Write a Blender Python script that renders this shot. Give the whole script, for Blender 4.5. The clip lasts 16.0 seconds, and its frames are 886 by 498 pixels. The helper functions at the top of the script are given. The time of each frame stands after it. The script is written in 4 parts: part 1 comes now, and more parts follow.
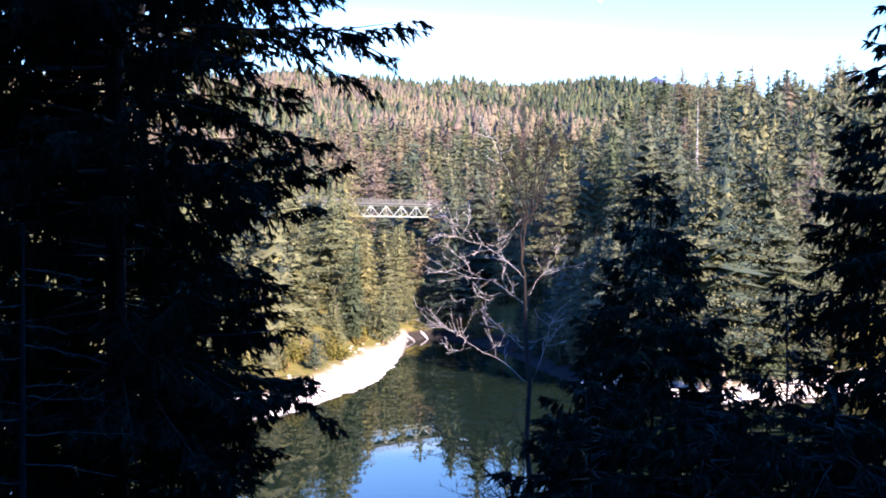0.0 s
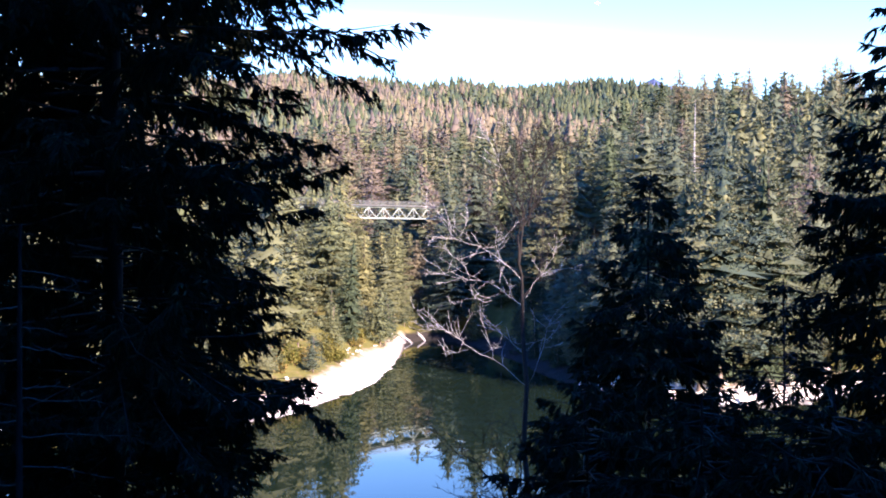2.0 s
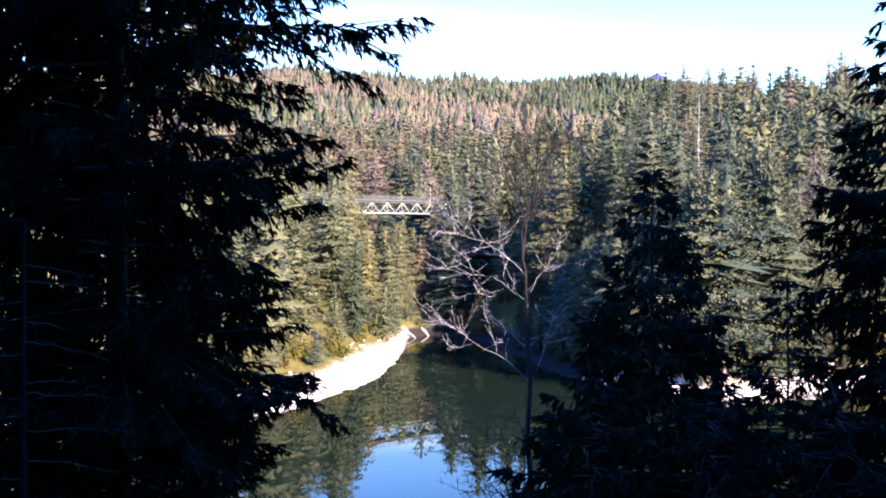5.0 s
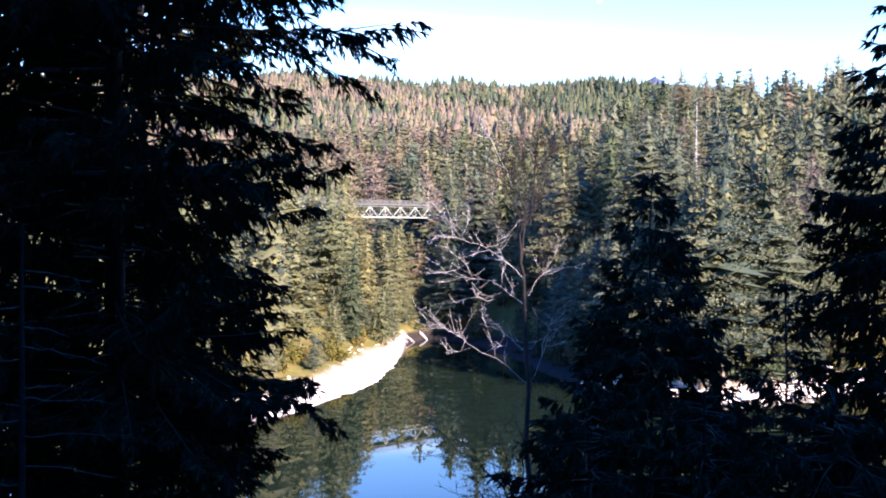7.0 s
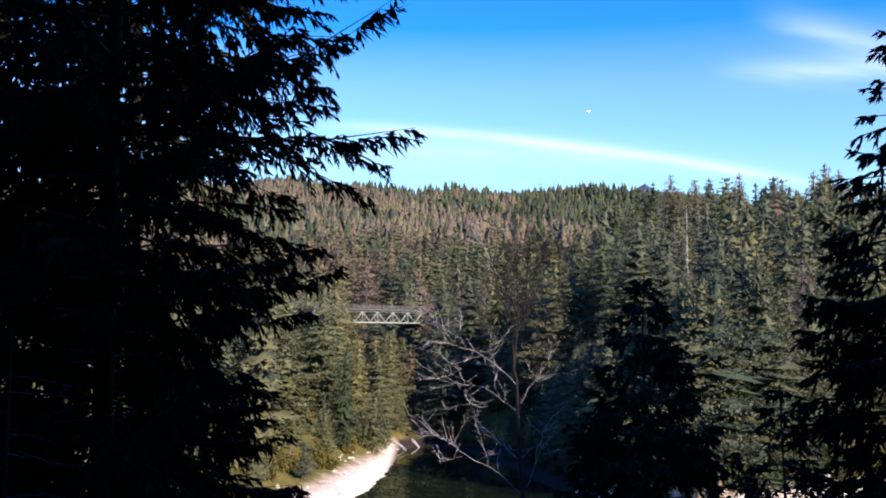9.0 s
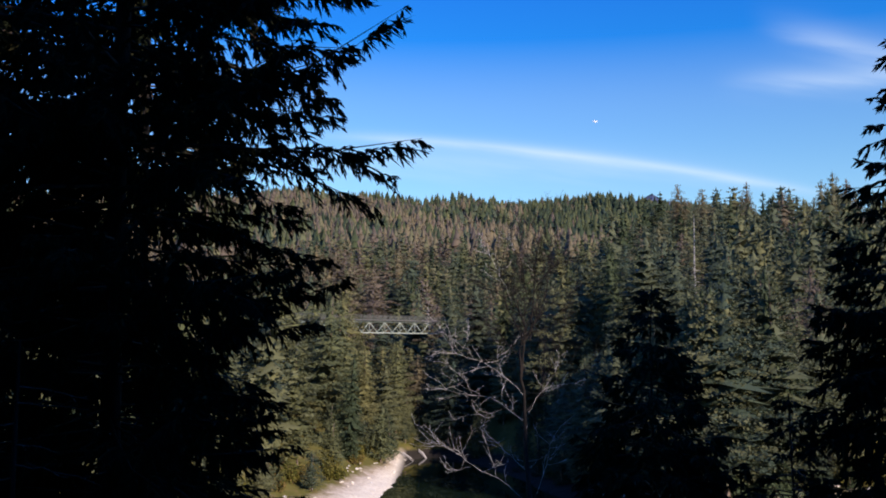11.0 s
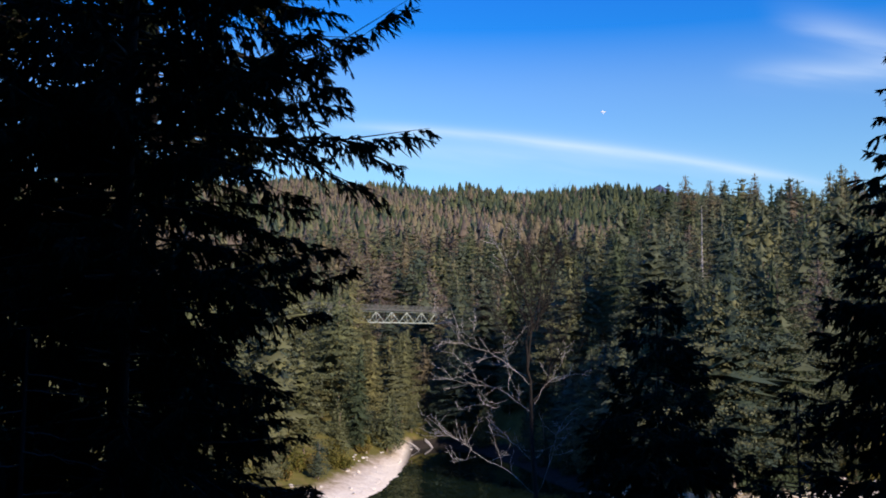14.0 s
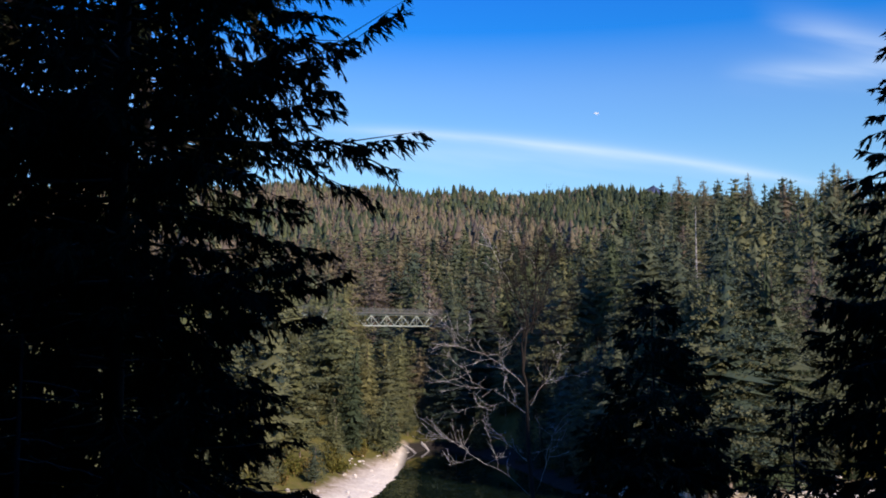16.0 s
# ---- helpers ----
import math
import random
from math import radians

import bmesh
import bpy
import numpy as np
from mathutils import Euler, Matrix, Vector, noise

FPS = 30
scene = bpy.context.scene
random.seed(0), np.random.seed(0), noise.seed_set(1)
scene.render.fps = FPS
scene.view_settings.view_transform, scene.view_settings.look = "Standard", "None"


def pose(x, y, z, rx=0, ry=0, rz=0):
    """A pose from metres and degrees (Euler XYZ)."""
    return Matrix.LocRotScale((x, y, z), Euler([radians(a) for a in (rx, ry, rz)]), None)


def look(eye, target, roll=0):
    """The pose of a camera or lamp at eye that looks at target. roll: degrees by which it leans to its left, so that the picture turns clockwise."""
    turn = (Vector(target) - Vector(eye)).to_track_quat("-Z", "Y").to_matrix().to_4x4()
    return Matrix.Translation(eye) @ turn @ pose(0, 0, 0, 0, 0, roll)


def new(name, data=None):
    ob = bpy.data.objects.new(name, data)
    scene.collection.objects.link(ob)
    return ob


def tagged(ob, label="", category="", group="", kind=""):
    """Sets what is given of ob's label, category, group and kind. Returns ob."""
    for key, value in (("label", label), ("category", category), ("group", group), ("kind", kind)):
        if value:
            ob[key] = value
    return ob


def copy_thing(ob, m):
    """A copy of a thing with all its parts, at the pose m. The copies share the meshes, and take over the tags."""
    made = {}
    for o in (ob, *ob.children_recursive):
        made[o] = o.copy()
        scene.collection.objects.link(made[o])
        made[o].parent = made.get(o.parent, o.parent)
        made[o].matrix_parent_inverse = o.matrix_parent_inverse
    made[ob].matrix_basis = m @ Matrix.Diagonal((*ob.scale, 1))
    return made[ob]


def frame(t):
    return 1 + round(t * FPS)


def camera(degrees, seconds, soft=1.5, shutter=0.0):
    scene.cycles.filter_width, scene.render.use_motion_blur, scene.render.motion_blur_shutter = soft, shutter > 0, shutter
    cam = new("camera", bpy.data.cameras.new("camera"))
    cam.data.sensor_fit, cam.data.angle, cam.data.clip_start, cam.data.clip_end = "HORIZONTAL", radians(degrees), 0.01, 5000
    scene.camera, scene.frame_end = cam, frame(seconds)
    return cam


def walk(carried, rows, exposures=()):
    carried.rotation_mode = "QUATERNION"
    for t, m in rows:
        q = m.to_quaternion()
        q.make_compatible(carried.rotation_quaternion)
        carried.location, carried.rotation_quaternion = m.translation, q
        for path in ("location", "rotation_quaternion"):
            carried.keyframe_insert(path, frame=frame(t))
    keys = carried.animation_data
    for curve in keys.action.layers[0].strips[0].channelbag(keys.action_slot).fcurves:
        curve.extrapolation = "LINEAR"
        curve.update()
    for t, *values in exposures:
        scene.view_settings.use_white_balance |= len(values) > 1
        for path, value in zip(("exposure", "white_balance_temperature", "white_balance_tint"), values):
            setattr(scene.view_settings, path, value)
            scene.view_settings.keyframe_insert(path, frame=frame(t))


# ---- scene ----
cam = camera(48.0, 16.0, soft=1.85)
EYE = Vector((0.0, 0.0, 18.0))
# seconds, yaw, pitch, roll
ROWS = [
    (0.0, -0.000, -0.846, -0.000),
    (0.5, 0.173, -0.836, -0.082),
    (1.0, -0.074, -0.929, -0.092),
    (1.5, -0.094, -0.795, -0.065),
    (2.0, -0.149, -0.743, -0.036),
    (2.5, -0.186, -0.863, 0.071),
    (3.0, -0.044, -0.724, -0.058),
    (3.5, 0.153, -0.624, -0.069),
    (4.0, 0.141, -0.797, -0.131),
    (6.5, -0.093, -1.104, 0.162),
    (7.0, -0.044, -0.804, 0.099),
    (7.5, -0.017, -0.243, 0.105),
    (8.0, -0.400, 1.975, 0.159),
    (8.5, -0.141, 3.938, 0.063),
    (9.0, -0.481, 5.256, -0.002),
    (9.5, -0.763, 5.576, 0.202),
    (10.0, -0.380, 5.859, 0.386),
    (12.5, 0.122, 5.626, -0.203),
    (13.0, 0.071, 5.324, -0.204),
    (13.5, 0.154, 5.273, -0.265),
    (14.0, 0.331, 5.275, -0.244),
    (14.5, 0.456, 5.238, -0.147),
    (15.0, 0.452, 5.110, -0.083),
    (15.5, 0.320, 5.208, 0.113),
    (16.0, 0.014, 5.428, 0.309),
]
walk(cam, [(t, Matrix.Translation(EYE) @ pose(0, 0, 0, 0, 0, yaw) @ pose(0, 0, 0, pitch) @ pose(0, 0, 0, 0, roll) @ pose(0, 0, 0, 90))
           for t, yaw, pitch, roll in ROWS],
     exposures=[(0.0, 2.1, 7050, 35), (7.5, 2.1, 7050, 35), (8.5, 1.85, 7150, 33), (9.0, 0.87, 7200, 27), (9.5, 0.22, 7150, 22), (16.0, 0.22, 7150, 22)])

# ---- sky and sun ----
SUN_ELEVATION, SUN_TURN = 26.0, -43.0      # degrees; the light travels ahead and to the left
sun_way = Vector((math.sin(radians(SUN_TURN)) * math.cos(radians(SUN_ELEVATION)),
                  math.cos(radians(SUN_TURN)) * math.cos(radians(SUN_ELEVATION)),
                  -math.sin(radians(SUN_ELEVATION))))
SUN_X, SUN_Y = -math.sin(radians(SUN_TURN)), -math.cos(radians(SUN_TURN))     # level way towards the sun
sun = new("sun", bpy.data.lights.new("sun", "SUN"))
sun.data.energy, sun.data.angle, sun.data.color = 5.0, radians(0.5), (1.0, 0.93, 0.82)
sun.matrix_world = look((60, -80, 90), Vector((60, -80, 90)) + sun_way)

world = bpy.data.worlds.new("world")
scene.world = world
world.use_nodes = True
wt = world.node_tree
wt.nodes.clear()


def wnode(kind, **values):
    n = wt.nodes.new(kind)
    for k, val in values.items():
        n.inputs[k.replace("_", " ")].default_value = val
    return n


def wmath(op, a, b=0.0, c=0.0):
    n = wt.nodes.new("ShaderNodeMath")
    n.operation = op
    for i, val in enumerate((a, b, c)):
        if isinstance(val, (int, float)):
            n.inputs[i].default_value = val
        else:
            wt.links.new(val, n.inputs[i])
    return n.outputs[0]


sky = wt.nodes.new("ShaderNodeTexSky")
sky.sky_type, sky.sun_disc = "NISHITA", False
sky.sun_elevation, sky.sun_rotation = radians(SUN_ELEVATION), radians(180 + SUN_TURN)
sky.altitude, sky.air_density, sky.dust_density, sky.ozone_density = 800, 1.0, 0.15, 2.0
tint = wt.nodes.new("ShaderNodeHueSaturation")
wt.links.new(sky.outputs[0], tint.inputs["Color"])
coord = wt.nodes.new("ShaderNodeTexCoord")
sep = wt.nodes.new("ShaderNodeSeparateXYZ")
wt.links.new(coord.outputs["Generated"], sep.inputs[0])
dx, dy, dz = sep.outputs
across = wmath("DIVIDE", dx, wmath("MAXIMUM", dy, 0.05))     # tangent of the bearing
rise = wmath("DIVIDE", dz, wmath("MAXIMUM", dy, 0.05))       # tangent of the height
mp = wt.nodes.new("ShaderNodeCombineXYZ")
wt.links.new(wmath("MULTIPLY", across, 5.0), mp.inputs[0])
wt.links.new(wmath("ADD", wmath("MULTIPLY", rise, 34.0), wmath("MULTIPLY", across, 5.0)), mp.inputs[1])
cloud_noise = wt.nodes.new("ShaderNodeTexNoise")
cloud_noise.inputs["Scale"].default_value, cloud_noise.inputs["Detail"].default_value = 1.6, 5.0
wt.links.new(mp.outputs[0], cloud_noise.inputs["Vector"])
wisp = cloud_noise.outputs[0]


def streak(u0, v0, slope, bow, width, u_from, u_to, power):
    """A cirrus streak: a soft band along a line of the sky, torn by noise."""
    du = wmath("SUBTRACT", across, u0)
    line = wmath("ADD", wmath("MULTIPLY", du, slope), wmath("MULTIPLY", wmath("MULTIPLY", du, du), bow))
    off = wmath("SUBTRACT", rise, wmath("ADD", line, v0))
    off = wmath("ADD", off, wmath("MULTIPLY", wmath("SUBTRACT", wisp, 0.5), width * 1.2))
    band = wmath("EXPONENT", wmath("MULTIPLY", wmath("POWER", wmath("ABSOLUTE", wmath("DIVIDE", off, width)), 1.6), -1.0))
    ends = wt.nodes.new("ShaderNodeMapRange")
    ends.interpolation_type = "SMOOTHSTEP"
    ends.inputs["From Min"].default_value, ends.inputs["From Max"].default_value = u_from
    wt.links.new(across, ends.inputs["Value"])
    tail = wt.nodes.new("ShaderNodeMapRange")
    tail.interpolation_type = "SMOOTHSTEP"
    tail.inputs["From Min"].default_value, tail.inputs["From Max"].default_value = u_to
    tail.inputs["To Min"].default_value, tail.inputs["To Max"].default_value = 1.0, 0.0
    wt.links.new(across, tail.inputs["Value"])
    amount = wmath("MULTIPLY", wmath("MULTIPLY", band, ends.outputs[0]), wmath("MULTIPLY", tail.outputs[0], power))
    return wmath("MULTIPLY", amount, wmath("ADD", wmath("MULTIPLY", wisp, 1.3), 0.2))


cloud = wmath("ADD", streak(-0.065, 0.216, -0.06, -0.15, 0.0052, (-0.16, -0.02), (0.28, 0.46), 0.48),
              streak(0.02, 0.191, -0.03, -0.10, 0.016, (-0.3, 0.0), (0.05, 0.42), 0.26))
cloud = wmath("ADD", cloud, streak(0.38, 0.277, 0.03, 0.1, 0.012, (0.27, 0.37), (0.5, 0.8), 0.34))
cloud = wmath("ADD", cloud, streak(0.40, 0.318, -0.28, 0.2, 0.016, (0.31, 0.42), (0.6, 0.8), 0.34))
cloud = wmath("MULTIPLY", cloud, wmath("GREATER_THAN", dy, 0.1))
cloud = wmath("MINIMUM", cloud, 0.85)
mix = wt.nodes.new("ShaderNodeMixRGB")
mix.inputs[2].default_value = (4.9, 6.6, 8.0, 1)
wt.links.new(cloud, mix.inputs[0])
# towards the horizon the blue turns paler and greener
for socket, low_value, high_value, start in (("Saturation", 1.40, 1.72, 0.235), ("Hue", 0.494, 0.520, 0.10), ("Value", 1.16, 1.50, 0.10)):
    climb = wt.nodes.new("ShaderNodeMapRange")
    climb.interpolation_type = "SMOOTHSTEP"
    climb.inputs["From Min"].default_value, climb.inputs["From Max"].default_value = start, 0.38
    climb.inputs["To Min"].default_value, climb.inputs["To Max"].default_value = low_value, high_value
    wt.links.new(dz, climb.inputs["Value"])
    wt.links.new(climb.outputs[0], tint.inputs[socket])
wt.links.new(tint.outputs[0], mix.inputs[1])
background = wnode("ShaderNodeBackground", Strength=0.128)
wt.links.new(mix.outputs[0], background.inputs["Color"])
out = wt.nodes.new("ShaderNodeOutputWorld")
wt.links.new(background.outputs[0], out.inputs[0])


# ---- materials ----
def material(name):
    m = bpy.data.materials.new(name)
    m.use_nodes = True
    t = m.node_tree
    return m, t, t.nodes["Principled BSDF"]


def ramp(t, source, stops):
    r = t.nodes.new("ShaderNodeValToRGB")
    els = r.color_ramp.elements
    while len(els) < len(stops):
        els.new(0.5)
    for e, (p, c) in zip(els, stops):
        e.position, e.color = p, (*c, 1)
    t.links.new(source, r.inputs[0])
    return r.outputs[0]


def noise_tex(t, scale, detail=4.0, rough=0.55, vector=None):
    n = t.nodes.new("ShaderNodeTexNoise")
    n.inputs["Scale"].default_value, n.inputs["Detail"].default_value, n.inputs["Roughness"].default_value = scale, detail, rough
    if vector is None:
        g = t.nodes.new("ShaderNodeNewGeometry")
        vector = g.outputs["Position"]
    t.links.new(vector, n.inputs["Vector"])
    return n.outputs[0]


def mixed(t, kind, fac, a, b):
    n = t.nodes.new("ShaderNodeMixRGB")
    n.blend_type = kind
    for i, val in enumerate((fac, a, b)):
        if isinstance(val, (int, float)):
            n.inputs[i].default_value = val
        elif isinstance(val, tuple):
            n.inputs[i].default_value = (*val, 1)
        else:
            t.links.new(val, n.inputs[i])
    return n.outputs[0]


def foliage(name, stops, single=False, translucent=0.14):
    """Needles or leaves: the tone differs from tree to tree and from spray to spray."""
    m, t, b = material(name)
    if single:
        pick = t.nodes.new("ShaderNodeObjectInfo").outputs["Random"]
    else:
        a = t.nodes.new("ShaderNodeAttribute")
        a.attribute_name = "tone"
        pick = a.outputs["Fac"]
    isle = t.nodes.new("ShaderNodeNewGeometry").outputs["Random Per Island"]
    whole = ramp(t, pick, stops)
    fleck = ramp(t, isle, [(0.0, (0.86, 0.88, 0.88)), (0.6, (1.0, 1.0, 1.0)), (1.0, (1.12, 1.09, 1.0))])
    colour = mixed(t, "MULTIPLY", 1.0, whole, fleck)
    t.links.new(colour, b.inputs["Base Color"])
    b.inputs["Roughness"].default_value = 0.6
    b.inputs["Specular IOR Level"].default_value = 0.08
    tr = t.nodes.new("ShaderNodeBsdfTranslucent")
    t.links.new(colour, tr.inputs["Color"])
    mx = t.nodes.new("ShaderNodeMixShader")
    mx.inputs[0].default_value = translucent
    t.links.new(b.outputs[0], mx.inputs[1])
    t.links.new(tr.outputs[0], mx.inputs[2])
    t.links.new(mx.outputs[0], t.nodes["Material Output"].inputs["Surface"])
    return m


PINE = [(0.0, (0.058, 0.084, 0.060)), (0.35, (0.088, 0.106, 0.066)), (0.7, (0.116, 0.128, 0.070)), (1.0, (0.156, 0.158, 0.076))]
SPRUCE = [(0.0, (0.035, 0.056, 0.038)), (0.5, (0.055, 0.076, 0.041)), (1.0, (0.086, 0.098, 0.045))]
LARCH = [(0.0, (0.120, 0.098, 0.081)), (0.25, (0.150, 0.120, 0.091)), (0.5, (0.165, 0.139, 0.091)), (0.75, (0.168, 0.141, 0.086)), (1.0, (0.146, 0.147, 0.085))]
pine_needles, pine_single = foliage("pine_needles", PINE), foliage("pine_needles_single", PINE, True)
spruce_needles, spruce_single = foliage("spruce_needles", SPRUCE), foliage("spruce_needles_single", SPRUCE, True)
# brighter copy of the pine needles, with sunlight put into the colour
sunlit_pine = foliage("sunlit_pine_needles", [(0.0, (0.106, 0.124, 0.065)), (0.5, (0.137, 0.146, 0.069)), (1.0, (0.180, 0.174, 0.077))], True)
larch_needles, larch_single = foliage("larch_needles", LARCH), foliage("larch_needles_single", LARCH, True)
# spruce needles of the near slope, darkened in colour for its shade
shade_needles = foliage("shaded_spruce_needles", [(0.0, (0.014, 0.021, 0.012)), (0.75, (0.029, 0.033, 0.016)), (1.0, (0.082, 0.066, 0.028))], False, 0.04)
shrub_leaves = foliage("shrub_leaves", [(0.0, (0.10, 0.12, 0.03)), (0.6, (0.19, 0.17, 0.045)), (1.0, (0.26, 0.17, 0.07))], False, 0.3)


def bark(name, dark, light, scale=14.0):
    m, t, b = material(name)
    g = t.nodes.new("ShaderNodeNewGeometry").outputs["Position"]
    mpn = t.nodes.new("ShaderNodeMapping")
    mpn.inputs["Scale"].default_value = (1, 1, 0.25)
    t.links.new(g, mpn.inputs[0])
    n = noise_tex(t, scale, 6, 0.65, mpn.outputs[0])
    t.links.new(ramp(t, n, [(0.3, dark), (0.7, light)]), b.inputs["Base Color"])
    b.inputs["Roughness"].default_value, b.inputs["Specular IOR Level"].default_value = 0.9, 0.1
    bump = t.nodes.new("ShaderNodeBump")
    bump.inputs["Strength"].default_value, bump.inputs["Distance"].default_value = 0.6, 0.03
    t.links.new(n, bump.inputs["Height"])
    t.links.new(bump.outputs[0], b.inputs["Normal"])
    return m


pine_bark = bark("pine_bark", (0.10, 0.075, 0.06), (0.30, 0.23, 0.18), 5.0)
# grey bark of larch and driftwood; on the bare tree it paints in sunlight
grey_or_sunlit_bark = bark("grey_or_sunlit_bark", (0.24, 0.22, 0.21), (0.62, 0.60, 0.58), 5.0)
dark_bark = bark("spruce_bark", (0.04, 0.032, 0.028), (0.11, 0.09, 0.075))
# bark of near trunks and stems, their shade put into the colour
shaded_bark = bark("shaded_blackish_bark", (0.012, 0.011, 0.010), (0.036, 0.031, 0.028))
reddish_bark = bark("reddish_bark", (0.07, 0.05, 0.045), (0.17, 0.12, 0.10))

ground_mat, gt, gb = material("forest_ground")
gpos = gt.nodes.new("ShaderNodeNewGeometry")
gsep = gt.nodes.new("ShaderNodeSeparateXYZ")
gt.links.new(gpos.outputs["Position"], gsep.inputs[0])
gn_big, gn_fine, gn_mid = noise_tex(gt, 0.09, 4), noise_tex(gt, 2.4, 8, 0.7), noise_tex(gt, 0.5, 5, 0.6)
forest_floor = ramp(gt, gn_mid, [(0.3, (0.040, 0.034, 0.018)), (0.5, (0.085, 0.075, 0.026)), (0.7, (0.15, 0.135, 0.04))])
grass_edge = ramp(gt, gn_mid, [(0.3, (0.085, 0.085, 0.025)), (0.55, (0.13, 0.12, 0.035)), (0.75, (0.20, 0.14, 0.075))])
limestone = ramp(gt, gn_fine, [(0.25, (0.55, 0.49, 0.42)), (0.5, (0.75, 0.69, 0.59)), (0.75, (0.84, 0.80, 0.71))])


def height_mask(low, high, wobble):
    s = gt.nodes.new("ShaderNodeMath")
    s.operation = "MULTIPLY_ADD"
    gt.links.new(gn_big, s.inputs[0])
    s.inputs[1].default_value = wobble
    gt.links.new(gsep.outputs[2], s.inputs[2])
    s2 = gt.nodes.new("ShaderNodeMath")
    s2.operation = "MULTIPLY_ADD"
    gt.links.new(gn_mid, s2.inputs[0])
    s2.inputs[1].default_value = wobble
    gt.links.new(s.outputs[0], s2.inputs[2])
    r = gt.nodes.new("ShaderNodeMapRange")
    r.inputs["From Min"].default_value, r.inputs["From Max"].default_value = low + wobble, high + wobble
    gt.links.new(s2.outputs[0], r.inputs["Value"])
    return r.outputs[0]


land = mixed(gt, "MIX", height_mask(4.5, 7.5, 2.0), grass_edge, forest_floor)
# the inlet's shade, painted over the bank as a dark colour
inlet_shade = ramp(gt, gn_fine, [(0.3, (0.018, 0.016, 0.014)), (0.7, (0.045, 0.039, 0.035))])
shade_mask = None
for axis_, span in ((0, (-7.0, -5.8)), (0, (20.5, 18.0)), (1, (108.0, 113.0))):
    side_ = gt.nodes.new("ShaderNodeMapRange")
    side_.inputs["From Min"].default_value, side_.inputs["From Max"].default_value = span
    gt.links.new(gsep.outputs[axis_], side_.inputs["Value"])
    shade_mask = mixed(gt, "MULTIPLY", 1.0, shade_mask, side_.outputs[0]) if shade_mask else side_.outputs[0]
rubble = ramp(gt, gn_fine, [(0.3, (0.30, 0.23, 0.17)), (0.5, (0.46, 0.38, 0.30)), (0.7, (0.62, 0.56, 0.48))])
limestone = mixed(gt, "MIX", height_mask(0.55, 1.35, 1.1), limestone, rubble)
limestone = mixed(gt, "MIX", shade_mask, limestone, inlet_shade)
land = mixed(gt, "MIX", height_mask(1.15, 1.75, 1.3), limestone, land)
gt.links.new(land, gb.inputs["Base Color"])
gb.inputs["Roughness"].default_value, gb.inputs["Specular IOR Level"].default_value = 0.95, 0.1
gbump = gt.nodes.new("ShaderNodeBump")
gbump.inputs["Strength"].default_value, gbump.inputs["Distance"].default_value = 0.8, 0.15
gt.links.new(gn_fine, gbump.inputs["Height"])
gt.links.new(gbump.outputs[0], gb.inputs["Normal"])

water_mat, t_, b_ = material("lake_water")
b_.inputs["Base Color"].default_value = (0.007, 0.015, 0.009, 1)
b_.inputs["Roughness"].default_value, b_.inputs["IOR"].default_value = 0.015, 1.333
wb = t_.nodes.new("ShaderNodeBump")
wb.inputs["Strength"].default_value, wb.inputs["Distance"].default_value = 0.05, 0.02
t_.links.new(noise_tex(t_, 0.8, 3), wb.inputs["Height"])
t_.links.new(wb.outputs[0], b_.inputs["Normal"])

steel, t_, b_ = material("painted_steel")
t_.links.new(ramp(t_, noise_tex(t_, 1.5, 6, 0.6), [(0.35, (0.28, 0.34, 0.30)), (0.6, (0.40, 0.46, 0.40)), (0.75, (0.33, 0.29, 0.23))]), b_.inputs["Base Color"])
b_.inputs["Roughness"].default_value = 0.55
weathered, t_, b_ = material("weathered_rail")
t_.links.new(ramp(t_, noise_tex(t_, 2.0, 6, 0.6), [(0.3, (0.070, 0.078, 0.070)), (0.7, (0.125, 0.132, 0.118))]), b_.inputs["Base Color"])
b_.inputs["Roughness"].default_value = 0.8
white_paint, t_, b_ = material("white_paint")
t_.links.new(ramp(t_, noise_tex(t_, 0.8, 3), [(0.3, (0.80, 0.80, 0.79)), (0.7, (0.86, 0.86, 0.85))]), b_.inputs["Base Color"])
b_.inputs["Roughness"].default_value = 0.35
stone_mat, t_, b_ = material("limestone_rock")
t_.links.new(ramp(t_, noise_tex(t_, 3.0, 7, 0.65), [(0.3, (0.48, 0.43, 0.39)), (0.6, (0.70, 0.66, 0.60)), (0.8, (0.82, 0.79, 0.74))]), b_.inputs["Base Color"])
b_.inputs["Roughness"].default_value = 0.9
# rock with the blue haze of distance mixed into its colour
mountain_mat, t_, b_ = material("hazed_mountain")
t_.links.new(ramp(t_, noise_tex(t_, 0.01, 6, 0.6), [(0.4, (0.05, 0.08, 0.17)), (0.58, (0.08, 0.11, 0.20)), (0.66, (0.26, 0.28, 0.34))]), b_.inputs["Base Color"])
b_.inputs["Roughness"].default_value = 1.0


# ---- helpers ----
def part(name, mesh, mat, parent=None, label=""):
    ob = new(name, mesh)
    mesh.materials.clear()
    mesh.materials.append(mat)
    if parent:
        ob.parent = parent
    if label:
        ob["label"] = label
    return ob


